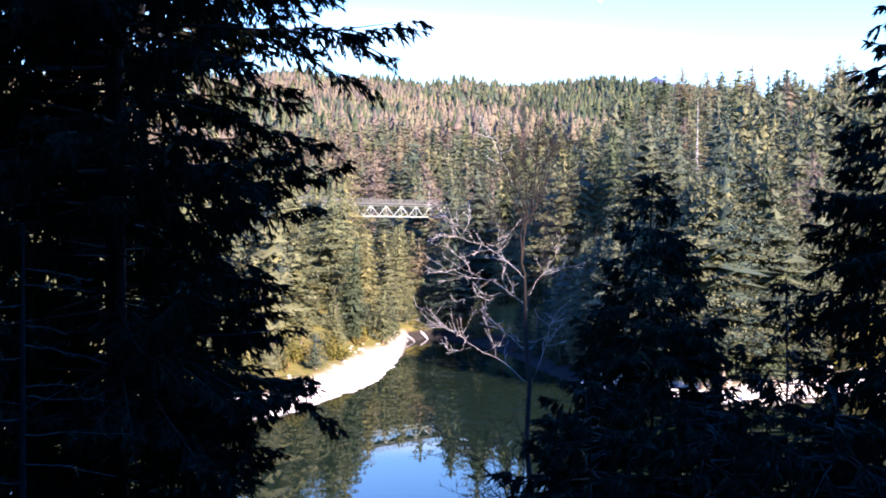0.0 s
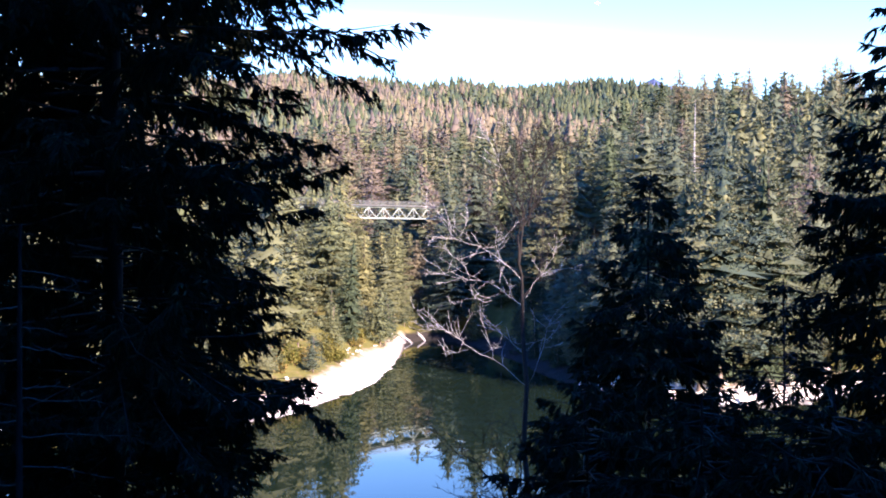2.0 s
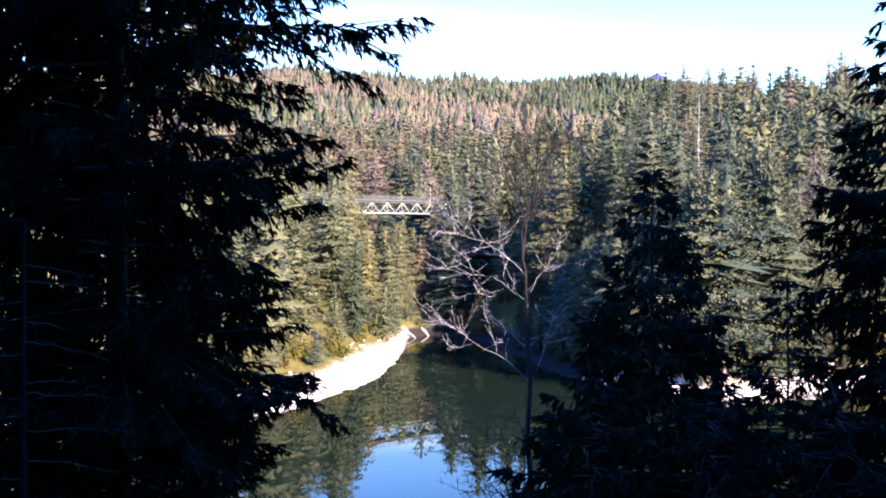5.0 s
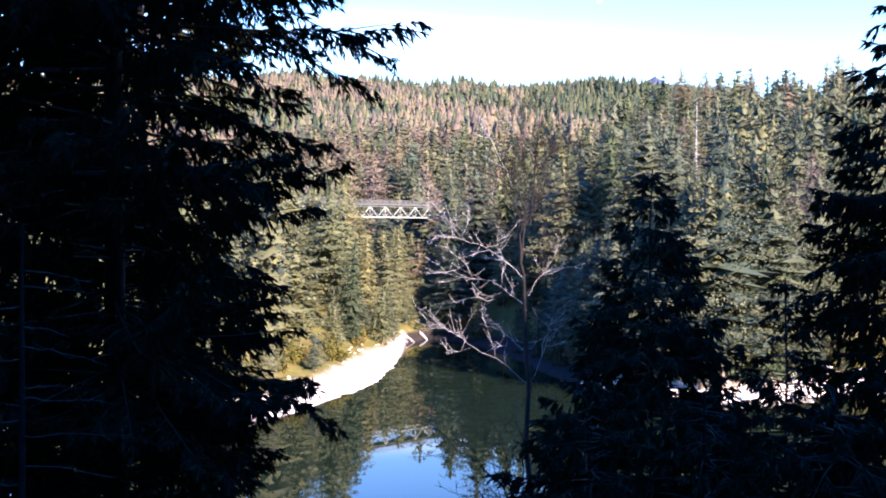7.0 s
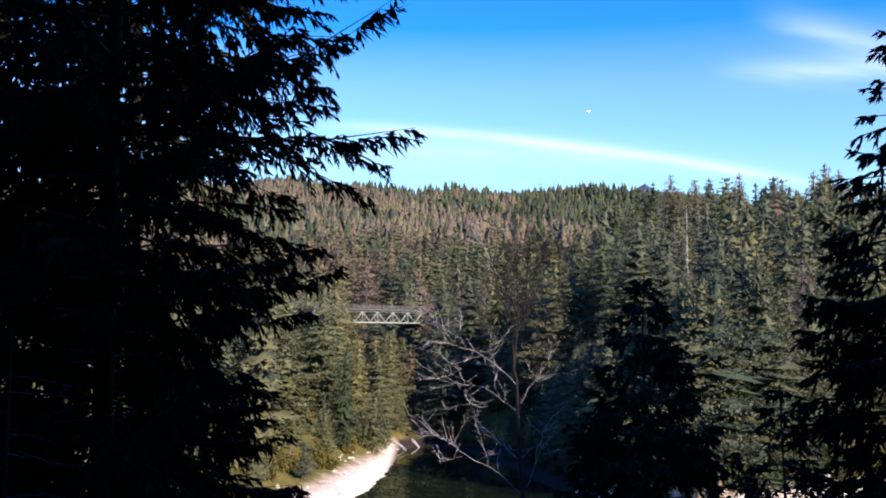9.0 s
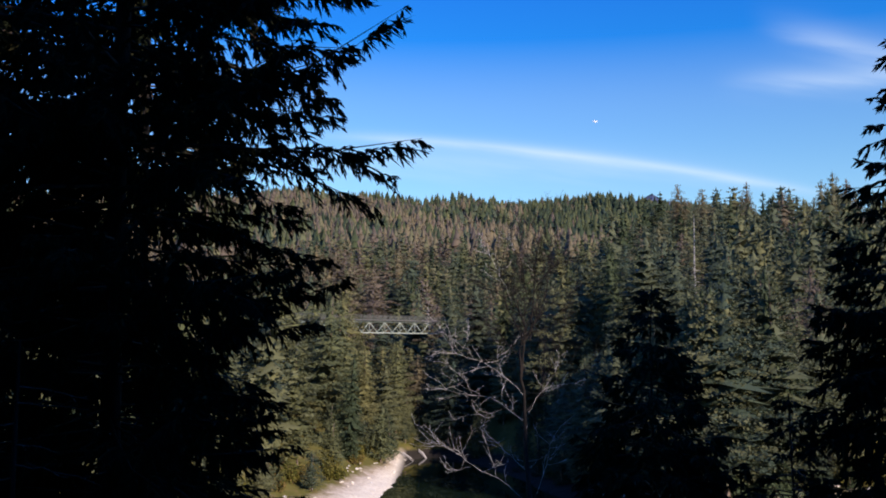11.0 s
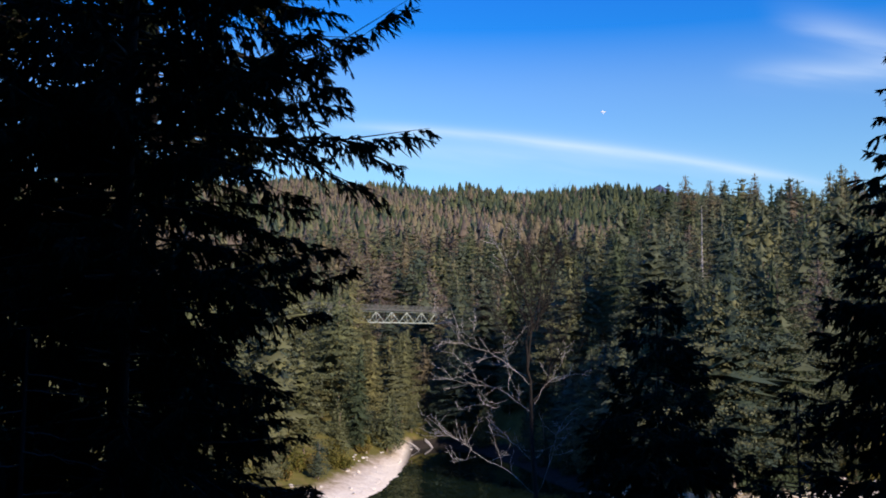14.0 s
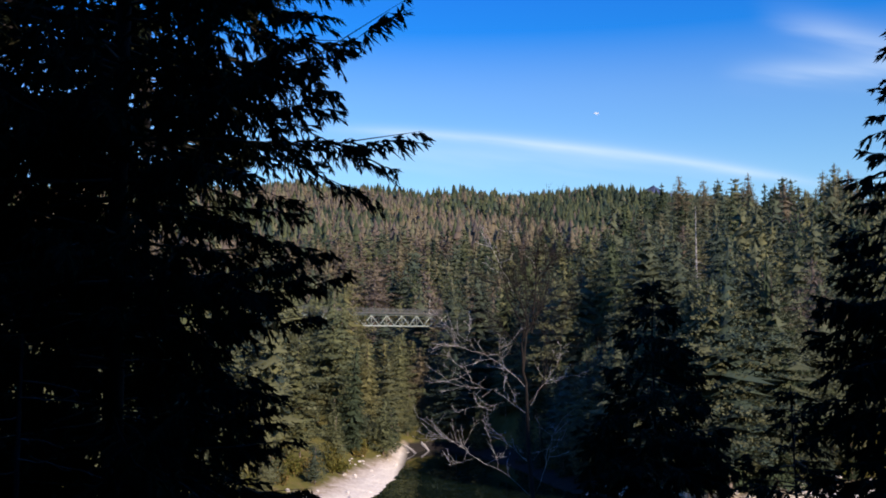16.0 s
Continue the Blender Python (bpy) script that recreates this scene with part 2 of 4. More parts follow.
def mesh_of(name, verts, faces, tone=None, smooth=False):
    """A mesh from arrays of vertices and of triangles or quads."""
    me = bpy.data.meshes.new(name)
    verts, faces = np.asarray(verts, np.float32), np.asarray(faces, np.int32)
    k = faces.shape[1]
    me.vertices.add(len(verts))
    me.vertices.foreach_set("co", verts.ravel())
    me.loops.add(faces.size)
    me.loops.foreach_set("vertex_index", faces.ravel())
    me.polygons.add(len(faces))
    me.polygons.foreach_set("loop_start", np.arange(0, faces.size, k, dtype=np.int32))
    if smooth:
        me.polygons.foreach_set("use_smooth", np.ones(len(faces), bool))
    if tone is not None:
        a = me.attributes.new("tone", "FLOAT", "POINT")
        a.data.foreach_set("value", np.asarray(tone, np.float32))
    me.update(calc_edges=True)
    return me


def join(pieces):
    """Arrays (verts, faces) of one face size joined into one pair."""
    vs, fs, n = [], [], 0
    for v, f in pieces:
        vs.append(v)
        fs.append(f + n)
        n += len(v)
    return np.concatenate(vs), np.concatenate(fs)


def unit(a):
    return a / np.maximum(np.linalg.norm(a, axis=-1, keepdims=True), 1e-9)


def sprays(p, d, length, width, rng, flat=9.0):
    """Diamond-shaped needle sprays from points p along unit ways d; the smaller flat, the more level they lie."""
    n = len(p)
    s = unit(np.cross(d, rng.normal(size=(n, 3)) * flat + np.array([0, 0, 1.0])))
    m = p + d * (length * 0.45)[:, None]
    v = np.stack([p, m + s * (width / 2)[:, None], p + d * length[:, None], m - s * (width / 2)[:, None]], 1).reshape(-1, 3)
    return v, np.arange(4 * n).reshape(n, 4)


def tube(points, radii, sides=6):
    """A round tapered limb along points, as quads."""
    pts = np.asarray(points, float)
    way = unit(np.gradient(pts, axis=0))
    up = np.where(np.abs(way[:, 2:3]) > 0.9, np.array([[1.0, 0, 0]]), np.array([[0, 0, 1.0]]))
    a = unit(np.cross(way, up))
    b = np.cross(way, a)
    ang = np.linspace(0, 2 * np.pi, sides, endpoint=False)
    r = np.asarray(radii, float)[:, None, None]
    v = pts[:, None] + r * (np.cos(ang)[None, :, None] * a[:, None] + np.sin(ang)[None, :, None] * b[:, None])
    n = len(pts)
    i, j = np.meshgrid(np.arange(n - 1), np.arange(sides), indexing="ij")
    k = (j + 1) % sides
    f = np.stack([i * sides + j, i * sides + k, (i + 1) * sides + k, (i + 1) * sides + j], -1).reshape(-1, 4)
    return v.reshape(-1, 3), f


def box_between(a, b, w, h):
    """A straight bar of section w x h from a to b, as quads."""
    a, b = np.asarray(a, float), np.asarray(b, float)
    way = unit(b - a)
    up = np.array([0, 0, 1.0]) if abs(way[2]) < 0.95 else np.array([0, 1.0, 0])
    s = unit(np.cross(way, up))
    u = np.cross(s, way)
    v = np.array([e + s * w / 2 * i + u * h / 2 * j for e in (a, b) for i, j in ((-1, -1), (1, -1), (1, 1), (-1, 1))])
    f = np.array([[0, 1, 2, 3], [7, 6, 5, 4], [0, 4, 5, 1], [1, 5, 6, 2], [2, 6, 7, 3], [3, 7, 4, 0]])
    return v, f


def sight(u, v, d):
    """A place d metres ahead of the viewpoint, u and v thousandths to the right and up."""
    return np.array([u * d / 1000, d, EYE.z + v * d / 1000])


# ---- the ground ----
LAKE = np.array([(-120, 84), (-60, 88), (-34, 93), (-19.5, 97), (-15, 99.7), (-13.3, 104.6), (-11.6, 111), (-9.5, 116), (-7.4, 125),
                 (-6.6, 138), (-5.6, 161), (-4.8, 168), (-2, 172), (2, 168), (6, 160), (11, 142), (14, 126), (17, 115), (30, 106),
                 (41, 109), (47, 114), (90, 122), (160, 118), (160, 52), (60, 47), (0, 50), (-60, 46), (-120, 48)], float)


def lake_distance(x, y):
    """Metres from the lake's edge: positive on land, negative on the water."""
    p = np.stack([x, y], -1)
    best, inside = np.full(x.shape, 1e9), np.zeros(x.shape, bool)
    for a, b in zip(LAKE, np.roll(LAKE, -1, axis=0)):
        ab = b - a
        s = np.clip(((p - a) @ ab) / (ab @ ab), 0, 1)
        best = np.minimum(best, np.linalg.norm(p - a - s[..., None] * ab, axis=-1))
        cross = (a[1] > y) != (b[1] > y)
        inside ^= cross & (x < (b[0] - a[0]) * (y - a[1]) / (b[1] - a[1] + 1e-12) + a[0])
    return np.where(inside, -best, best)


def step(a, b, x):
    s = np.clip((x - a) / (b - a), 0, 1)
    return s * s * (3 - 2 * s)


def softmin(a, b, k):
    h = np.clip(0.5 + 0.5 * (b - a) / k, 0, 1)
    return b + (a - b) * h - k * h * (1 - h)


def wobble(x, y):
    return (np.sin(x * 0.021 + 1.3) * np.sin(y * 0.017 + 0.4) * 5 + np.sin(x * 0.061 + y * 0.023) * 1.6
            + np.sin(x * 0.13 - y * 0.11 + 2) * 0.7)


def ground_height(x, y):
    x, y = np.asarray(x, float), np.asarray(y, float)
    d = lake_distance(x, y)
    # far shore: a steep pale bank, then the hills
    rise = 0.25 + 0.4 * step(128, 162, y) * (x < 0)
    bank = np.where(d < 5.5, d * rise, 5.5 * rise + (d - 5.5) * (0.42 + 0.75 * step(120, 134, y) * step(2, 6, x) * step(40, 24, x)))
    back = 8 + 0.10 * np.clip(y - 170, 0, 80) + 0.177 * np.clip(y - 250, 0, 850) - 0.10 * np.clip(y - 1110, 0, 800)
    back = back + 0.04 * np.clip(-x - 20, 0, 200) + wobble(x, y) * np.clip((y - 200) / 400, 0.1, 1.6) + 6 * step(900, 1100, y) * step(200, -50, x)
    spur = 3 + 0.236 * np.clip(y - 118, 0, 235) + 7 * step(122, 150, y) * step(240, 170, y) - 0.03 * np.clip(y - 353, 0, 400)
    spur = (spur + wobble(x * 1.3, y) * 0.4) * step(2 + 0.04 * y, 15 + 0.085 * y + (25 + 0.035 * y) * step(165, 225, y), x) + 0.02 * np.clip(x - 60, 0, 100)
    hills = np.maximum(back * step(1200, 100, x - y * 0.9 - 200), spur)
    far = softmin(bank, hills, 4.0)
    # near shore: the slope under the viewpoint, and the hill behind it
    near = 16.4 - 0.345 * y + 0.01 * x
    s = y * SUN_Y + x * SUN_X
    near = np.where(y > 0, np.maximum(near, -6), 16.4 + 0.05 * np.clip(-y, 0, 4)) + 0.34 * np.clip(s - 5, 0, 110) + 0.25 * np.sin(x * 0.9) * np.sin(y * 0.8 + 1) * step(1, 4, np.hypot(x, y))
    w = step(66, 78, y)
    z = np.where(d < 0, np.maximum(-6, d * 0.5), near * (1 - w) + far * w)
    z = np.where((d >= 0) & (y < 70), np.maximum(near, 0.62 * np.minimum(d, 2)), z)
    return z


def axis(spans):
    """Grid lines, finer in the middle."""
    out = [np.arange(a, b, s) for a, b, s in spans]
    return np.concatenate(out + [np.array([spans[-1][1]])])


gx = axis([(-4600, -600, 400), (-600, -120, 24), (-120, -40, 4), (-40, 60, 1.1), (60, 160, 5), (160, 640, 24), (640, 4640, 400)])
gy = axis([(-1500, -200, 130), (-200, -40, 10), (-40, 90, 1.8), (90, 190, 0.9), (190, 400, 5), (400, 1200, 20), (1200, 4800, 300)])
X, Y = np.meshgrid(gx, gy, indexing="ij")
Z = ground_height(X, Y)
rough = np.random.default_rng(5).normal(size=X.shape) * 0.10
Z = Z + np.where((Y > 80) & (Y < 200), rough, 0)
nx, ny = X.shape
i, j = np.meshgrid(np.arange(nx - 1), np.arange(ny - 1), indexing="ij")
gf = np.stack([i * ny + j, (i + 1) * ny + j, (i + 1) * ny + j + 1, i * ny + j + 1], -1).reshape(-1, 4)
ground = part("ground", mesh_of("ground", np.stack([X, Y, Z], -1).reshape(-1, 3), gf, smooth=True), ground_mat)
tagged(ground, "wooded hillside ground with a pale limestone lake bank", "ground", kind="structure")

wv = np.array([(-130, 40, 0), (170, 40, 0), (170, 190, 0), (-130, 190, 0)], float)
water = part("water", mesh_of("water", wv, np.array([[0, 1, 2, 3]])), water_mat)
tagged(water, "still dark green lake mirroring forest and blue sky", "lake", kind="structure")

# a bare mountain top far beyond the ridge
rng = np.random.default_rng(3)
ang, rad = np.linspace(0, 2 * np.pi, 40, endpoint=False), np.linspace(0, 1, 14)
A, R = np.meshgrid(ang, rad, indexing="ij")
mh = 600 * (1 - R ** 1.25) ** 1.1 + rng.normal(size=A.shape) * 16 * (1 - R) + 18
mw = 1500 * R * (1 + 0.15 * np.sin(3 * A) + 0.08 * np.sin(7 * A + 1))
mv = np.stack([858 + mw * np.cos(A), 4000 + 0.4 * mw * np.sin(A), mh], -1).reshape(-1, 3)
i, j = np.meshgrid(np.arange(40), np.arange(13), indexing="ij")
k = (i + 1) % 40
mf = np.stack([i * 14 + j, i * 14 + j + 1, k * 14 + j + 1, k * 14 + j], -1).reshape(-1, 4)
tagged(part("mountain", mesh_of("mountain", mv, mf), mountain_mat), "distant rocky mountain top behind the ridge, tinted blue for haze", "mountain", kind="structure")


# ---- trees ----
def pads(org, out, ln, rise, curl, wide, thick, count, size, rng):
    """Boughs as flat, ragged pads of needle tufts, one triangle a tuft, along a curved midrib that is bare near the trunk."""
    n = len(org)
    who = np.repeat(np.arange(n), np.maximum(4, np.round(count * (ln / ln.mean()) ** 1.3).astype(int)))
    m = len(who)
    org, out, ln, rise, curl = org[who], out[who], ln[who], rise[who], curl[who]
    side, up = np.stack([-out[:, 1], out[:, 0], np.zeros(m)], -1), np.array([0, 0, 1.0])
    f = 0.22 + 0.78 * rng.random(m) ** 0.75
    shape = np.clip((f - 0.12) * 2.2, 0, 1) * np.sqrt(np.clip(1.12 - f, 0, 1)) * 1.5
    across = rng.uniform(-1, 1, m)
    p = (org + out * (ln * f)[:, None] + side * (across * wide * ln * shape)[:, None]
         + up * (ln * (rise * f + curl * f * f) - 0.10 * ln * across ** 2 + rng.normal(size=m) * thick)[:, None])
    way = unit(out * rng.uniform(0.2, 1.0, m)[:, None] + side * (across * 0.8)[:, None] + up * (rng.uniform(-0.35, 0.5, m) + 2.2 * np.clip(rise, 0, 1))[:, None] + rng.normal(size=(m, 3)) * 0.25)
    flat = unit(np.cross(way, up * 0.5 + out * 0.85 + rng.normal(size=(m, 3)) * 0.24))
    big = size * rng.uniform(0.6, 1.25, m)[:, None]
    v = np.stack([p - flat * big * 0.36 - way * big * 0.4, p + flat * big * 0.36 - way * big * 0.4, p + way * big * 0.85], 1).reshape(-1, 3)
    return v, np.arange(3 * m).reshape(m, 3)


def tiers(high, low, reach, taper, count, sides, droop, fine, rng):
    """The body of a crown: shallow ragged whorls one over the other, long boughs and short ones by turns, as triangles."""
    vs, fs, n = [], [], 0
    gap = (1 - low) * high / count
    heavy = rng.uniform(0, 6.283)
    for k in range(count):
        u = min(max((k + rng.uniform(-0.25, 0.25)) / count, 0.0), 0.97)
        r = reach * (1 - u) ** taper * min(1.0, 0.6 + 1.6 * u) * rng.uniform(0.76, 1.12)
        r *= 0.8 if u > 0.7 else 1.0
        z = low * high + u * (1 - low) * high
        q = sides if u < 0.6 else max(6, sides // 2)
        a = np.arange(q) * 2 * np.pi / q + rng.uniform(0, 6.283) + rng.normal(size=q) * 0.12
        rr = r * np.where(np.arange(q) % 2 == 0, rng.uniform(0.6, 1.3, q), rng.uniform(0.25, 0.62, q)) * (1 + 0.16 * np.cos(a - heavy))
        zz = z - rr * droop + rng.normal(size=q) * 0.30 * gap
        apex = np.array([[0, 0, min(high * 1.01, z + gap * 1.05)]])
        rim = np.column_stack([rr * np.cos(a), rr * np.sin(a), zz])
        i = np.arange(q)
        if fine:
            mid = np.column_stack([0.5 * rr * np.cos(a), 0.5 * rr * np.sin(a), (zz + z) * 0.5 + gap * 0.36])
            vs += [rim, mid, apex]
            j = (i + 1) % q
            fs += [np.column_stack([n + i, n + j, n + q + i]), np.column_stack([n + j, n + q + j, n + q + i]), np.column_stack([n + q + i, n + q + j, np.full(q, n + 2 * q)])]
            n += 2 * q + 1
        else:
            vs += [rim, apex]
            fs.append(np.column_stack([n + i, n + (i + 1) % q, np.full(q, n + q)]))
            n += q + 1
    return np.concatenate(vs), np.concatenate(fs)


TREE_FORMS = {  # bare foot, reach, rise, curl, taper, bough width, thickness, missing boughs
    "pine": (0.14, 0.265, -0.10, 0.10, 0.70, 0.46, 0.13, 0.10),
    "larch": (0.12, 0.240, -0.08, 0.10, 0.72, 0.42, 0.18, 0.10),
    "spruce": (0.04, 0.205, -0.38, 0.16, 0.88, 0.42, 0.13, 0.05)}


def conifer(kind, high, levels, whorl, count, size, rng, stubs=0):
    """A crown of whorled boughs with air between the whorls, and a tapered trunk with dead stubs: (crown, trunk) as arrays."""
    low, reach, rise, curl, taper, wide, thick, missing = TREE_FORMS[kind]
    low, reach = low * rng.uniform(0.5, 1.5), reach * high * rng.uniform(0.82, 1.18)
    heavy = rng.uniform(0, 6.283)
    rows = []
    for n in range(levels):
        u = min(max((n + rng.uniform(-0.25, 0.25)) / levels, 0.0), 0.95)
        spread = reach * (1 - u) ** taper * min(1.0, 0.55 + 1.6 * u) * rng.uniform(0.78, 1.12)
        k = max(3, int(round(whorl * (1 - 0.35 * u))))
        for a in rng.uniform(0, 6.283) + np.arange(k) * 2 * np.pi / k:
            if rng.random() < missing:
                continue
            a += rng.normal() * 0.25
            far = spread * rng.uniform(0.6, 1.2) * (1 + 0.26 * math.cos(a - heavy)) + 0.25
            rows.append((low * high + u * (1 - low) * high, a, far, rise + rng.normal() * 0.09 + max(0.0, u - 0.75) * 2.0))
    z, a, ln, lift = np.array(rows).T
    n = len(z)
    out = np.stack([np.cos(a), np.sin(a), np.zeros(n)], -1)
    org = np.column_stack([np.zeros(n), np.zeros(n), z + rng.normal(size=n) * 0.12])
    crown = pads(org, out, ln, lift, np.full(n, curl), wide, thick, count, size, rng)
    body = tiers(high, low + 0.02, reach * {"pine": 0.70, "larch": 0.52, "spruce": 0.80}[kind], taper, levels - 2, 16 if stubs else 12, 0.35 if kind == "spruce" else 0.12, stubs > 0, rng)
    if stubs < 20:
        crown = join([crown, body])
    w = 0.10 * high / 21
    lead = np.array([[-w, 0, high * 0.95], [w, 0, high * 0.95], [0, 0, high * 1.02], [0, -w, high * 0.95], [0, w, high * 0.95], [0, 0, high * 1.02]])
    crown = join([crown, (lead, np.arange(6).reshape(2, 3))])
    rings = 7 if stubs else 3
    bend = np.cumsum(rng.normal(size=(rings, 2)) * 0.06, axis=0)
    bend -= bend[0]
    h = np.linspace(-0.8, high * 0.96, rings)
    trunk = [tube(np.column_stack([bend, h]), np.linspace((0.0085 if stubs else 0.006) * high + 0.03, 0.02, rings), 6 if stubs else 4)]
    for _ in range(stubs):
        zz, aa, ll = rng.uniform(0.05, 0.45) * high, rng.uniform(0, 6.28), rng.uniform(0.5, 1.6)
        trunk.append(tube([(0, 0, zz), (ll * 0.6 * np.cos(aa), ll * 0.6 * np.sin(aa), zz - 0.05), (ll * np.cos(aa), ll * np.sin(aa), zz - 0.15)], (0.03, 0.02, 0.008), 4))
    return crown, join(trunk)


def far_conifer(rng, high, slim):
    """A small far tree: five ragged tiers, each of separate boughs."""
    vs, fs, n = [], [], 0
    for base, top, r in ((0.06, 0.42, 0.9), (0.24, 0.58, 1.0), (0.42, 0.76, 0.8), (0.60, 0.90, 0.56), (0.76, 1.02, 0.32)):
        a = np.arange(7) * 2 * np.pi / 7 + rng.uniform(0, 1) + rng.normal(size=7) * 0.2
        rr = r * slim * high * np.where(rng.random(7) < 0.5, rng.uniform(0.9, 1.25, 7), rng.uniform(0.35, 0.7, 7))
        zz = (base + rng.uniform(-0.05, 0.05, 7)) * high
        vs.append(np.column_stack([rr * np.cos(a), rr * np.sin(a), zz]))
        vs.append(np.array([[rng.normal() * 0.15, rng.normal() * 0.15, top * high]]))
        fs.append(np.array([[n + q, n + (q + 1) % 7, n + 7] for q in range(7)]))
        n += 8
    return np.concatenate(vs), np.concatenate(fs)


def scatter(name, label, templates, places, mat, rng, trunk_mat=None, stout=1.0):
    """Many trees as one mesh of stuff. places: x, y, z, size, tone."""
    crown_v, crown_f, tones, trunk_v, trunk_f, nc, nt = [], [], [], [], [], 0, 0
    for x, y, z, size, tone in places:
        crown, trunk = templates[rng.integers(len(templates))]
        a = rng.uniform(0, 6.283)
        c, s = math.cos(a), math.sin(a)
        girth = stout * rng.uniform(0.85, 1.2)
        m = np.array([[c * girth, -s * girth, 0], [s * girth, c * girth, 0], [0, 0, 1]]).T * size
        v = crown[0] @ m + (x, y, z)
        crown_v.append(v)
        crown_f.append(crown[1] + nc)
        nc += len(v)
        tones.append(np.full(len(v), tone))
        if trunk is not None and trunk_mat and tone > 0.45:
            v = trunk[0] @ m + (x, y, z)
            trunk_v.append(v)
            trunk_f.append(trunk[1] + nt)
            nt += len(v)
    if not crown_v:
        return
    thing = part(name, mesh_of(name, np.concatenate(crown_v), np.concatenate(crown_f), np.concatenate(tones)), mat)
    tagged(thing, label, "woods", kind="stuff")
    if trunk_v:
        part("trunks", mesh_of("trunks", np.concatenate(trunk_v), np.concatenate(trunk_f)), trunk_mat, thing)


def spots(rng, u_range, d_range, gap):
    """Jittered places in a wedge of the view: bearing thousandths and distances."""
    out = []
    y = d_range[0]
    while y < d_range[1]:
        xs = np.arange(u_range[0] * y / 1000, u_range[1] * y / 1000, gap)
        out.append(np.column_stack([xs + rng.uniform(-0.45, 0.45, len(xs)) * gap, np.full(len(xs), y) + rng.uniform(-0.45, 0.45, len(xs)) * gap]))
        y += gap
    return np.concatenate(out)


def brown_share(x, y):
    """Where larches stand among the pines and spruces."""
    patch = np.sin(x * 0.018 + 0.6) * np.sin(y * 0.012 + 1.0) + 0.6 * np.sin(x * 0.05 + y * 0.03)
    return np.clip(0.66 + 0.40 * patch, 0.12, 0.95)


rng = np.random.default_rng(11)
# far woods up to the ridge
P = spots(rng, (-470, 270), (440, 1125), 6.8)
P = P[(P[:, 0] / P[:, 1] > -0.2) | (rng.random(len(P)) < 0.5)]
z = ground_height(P[:, 0], P[:, 1])
dark_band = (P[:, 1] > 1050) | ((P[:, 0] / P[:, 1] > 0.08) & (P[:, 1] > 560))
share = np.where(dark_band, 0.08, brown_share(P[:, 0], P[:, 1]))
draw = rng.random(len(P))
brown = draw < share
green = ~brown & (rng.random(len(P)) < np.where(dark_band, 0.15, 0.5))
table = np.column_stack([P, z - 0.5, rng.uniform(0.65, 1.3, len(P)), rng.random(len(P))])
scatter("far_spruce_woods", "dark green spruce woods on the far ridge", [(far_conifer(rng, 17, 0.21), None) for _ in range(10)], table[~brown & ~green], spruce_needles, rng)
scatter("far_pine_woods", "olive green pine woods on the far hillside", [(far_conifer(rng, 15, 0.27), None) for _ in range(10)], table[green], pine_needles, rng)
scatter("far_larch_woods", "rusty brown autumn larch woods on the far hillside", [(far_conifer(rng, 16, 0.23), None) for _ in range(10)], table[brown], larch_needles, rng)

# hillsides in the middle distance
def under_bridge_line(x, y, z, high):
    """The tallest size, against high, that leaves the view of the bridge free."""
    u = x / y
    seen = (u > -0.094) & (u < 0.006) & (y < 212)
    return np.where(seen, (EYE.z + 0.013 * y - z) / high, 9.0)


P = spots(rng, (-440, 480), (205, 440), 9.6)
P = P[(P[:, 0] / P[:, 1] > -0.2) | (rng.random(len(P)) < 0.4)]
z = ground_height(P[:, 0], P[:, 1])
size = np.minimum(rng.uniform(0.45, 1.0, len(P)), under_bridge_line(P[:, 0], P[:, 1], z, 21))
keep = (z > 3) & (size > 0.35) & ~((np.abs(P[:, 0] / P[:, 1] - 0.256) < 0.024) & (P[:, 1] < 236))
P, z, size = P[keep], z[keep], size[keep]
spur_side = P[:, 0] > 16 + 0.06 * P[:, 1]
share = np.where(spur_side, 0.11, np.clip(brown_share(P[:, 0], P[:, 1]) * 0.72, 0, 0.7))
brown = rng.random(len(P)) < share
pine = ~brown & (rng.random(len(P)) < np.where(spur_side, 0.62, 0.6))
table = np.column_stack([P, z - 0.3, size, rng.random(len(P))])
close = P[:, 1] < 320
for far_off, levels, whorl, count, tuft in ((False, 15, 6, 12, 0.52), (True, 13, 6, 7, 0.70)):
    here = close != far_off
    mid = {k: [conifer(k, 20, levels, whorl, count, tuft, rng) for _ in range(8)] for k in ("pine", "spruce", "larch")}
    where = "upper hillside" if far_off else "lower hillside"
    scatter("hillside_pine_woods", "olive green pine woods on the " + where, mid["pine"], table[here & pine], pine_needles, rng, pine_bark, 1.5)
    scatter("hillside_spruce_woods", "dark green spruce woods on the " + where, mid["spruce"], table[here & ~brown & ~pine], spruce_needles, rng, dark_bark, 1.5)
    scatter("hillside_larch_woods", "rusty brown autumn larches on the " + where, mid["larch"], table[here & brown], larch_needles, rng, pine_bark, 1.5)


def tree_thing(name, kind, high, rng, needles, wood, label, category, stubs=10, tufts=50, tuft=0.265):
    crown, trunk = conifer(kind, high, 20, 6, tufts, tuft, rng, stubs)
    thing = new(name)
    part("trunk", mesh_of("trunk", *trunk, smooth=True), wood, thing)
    part("crown", mesh_of("crown", *crown), needles, thing)
    return tagged(thing, label, category, "trees of the lake shore")


def lane_of(x, y):
    return -x * SUN_Y + y * SUN_X


BANK = np.array([(-15.5, 101), (-12.5, 110), (-10, 118), (-8.2, 128), (-7.4, 140), (-6.6, 155), (-5.6, 166), (-4.8, 171)], float)


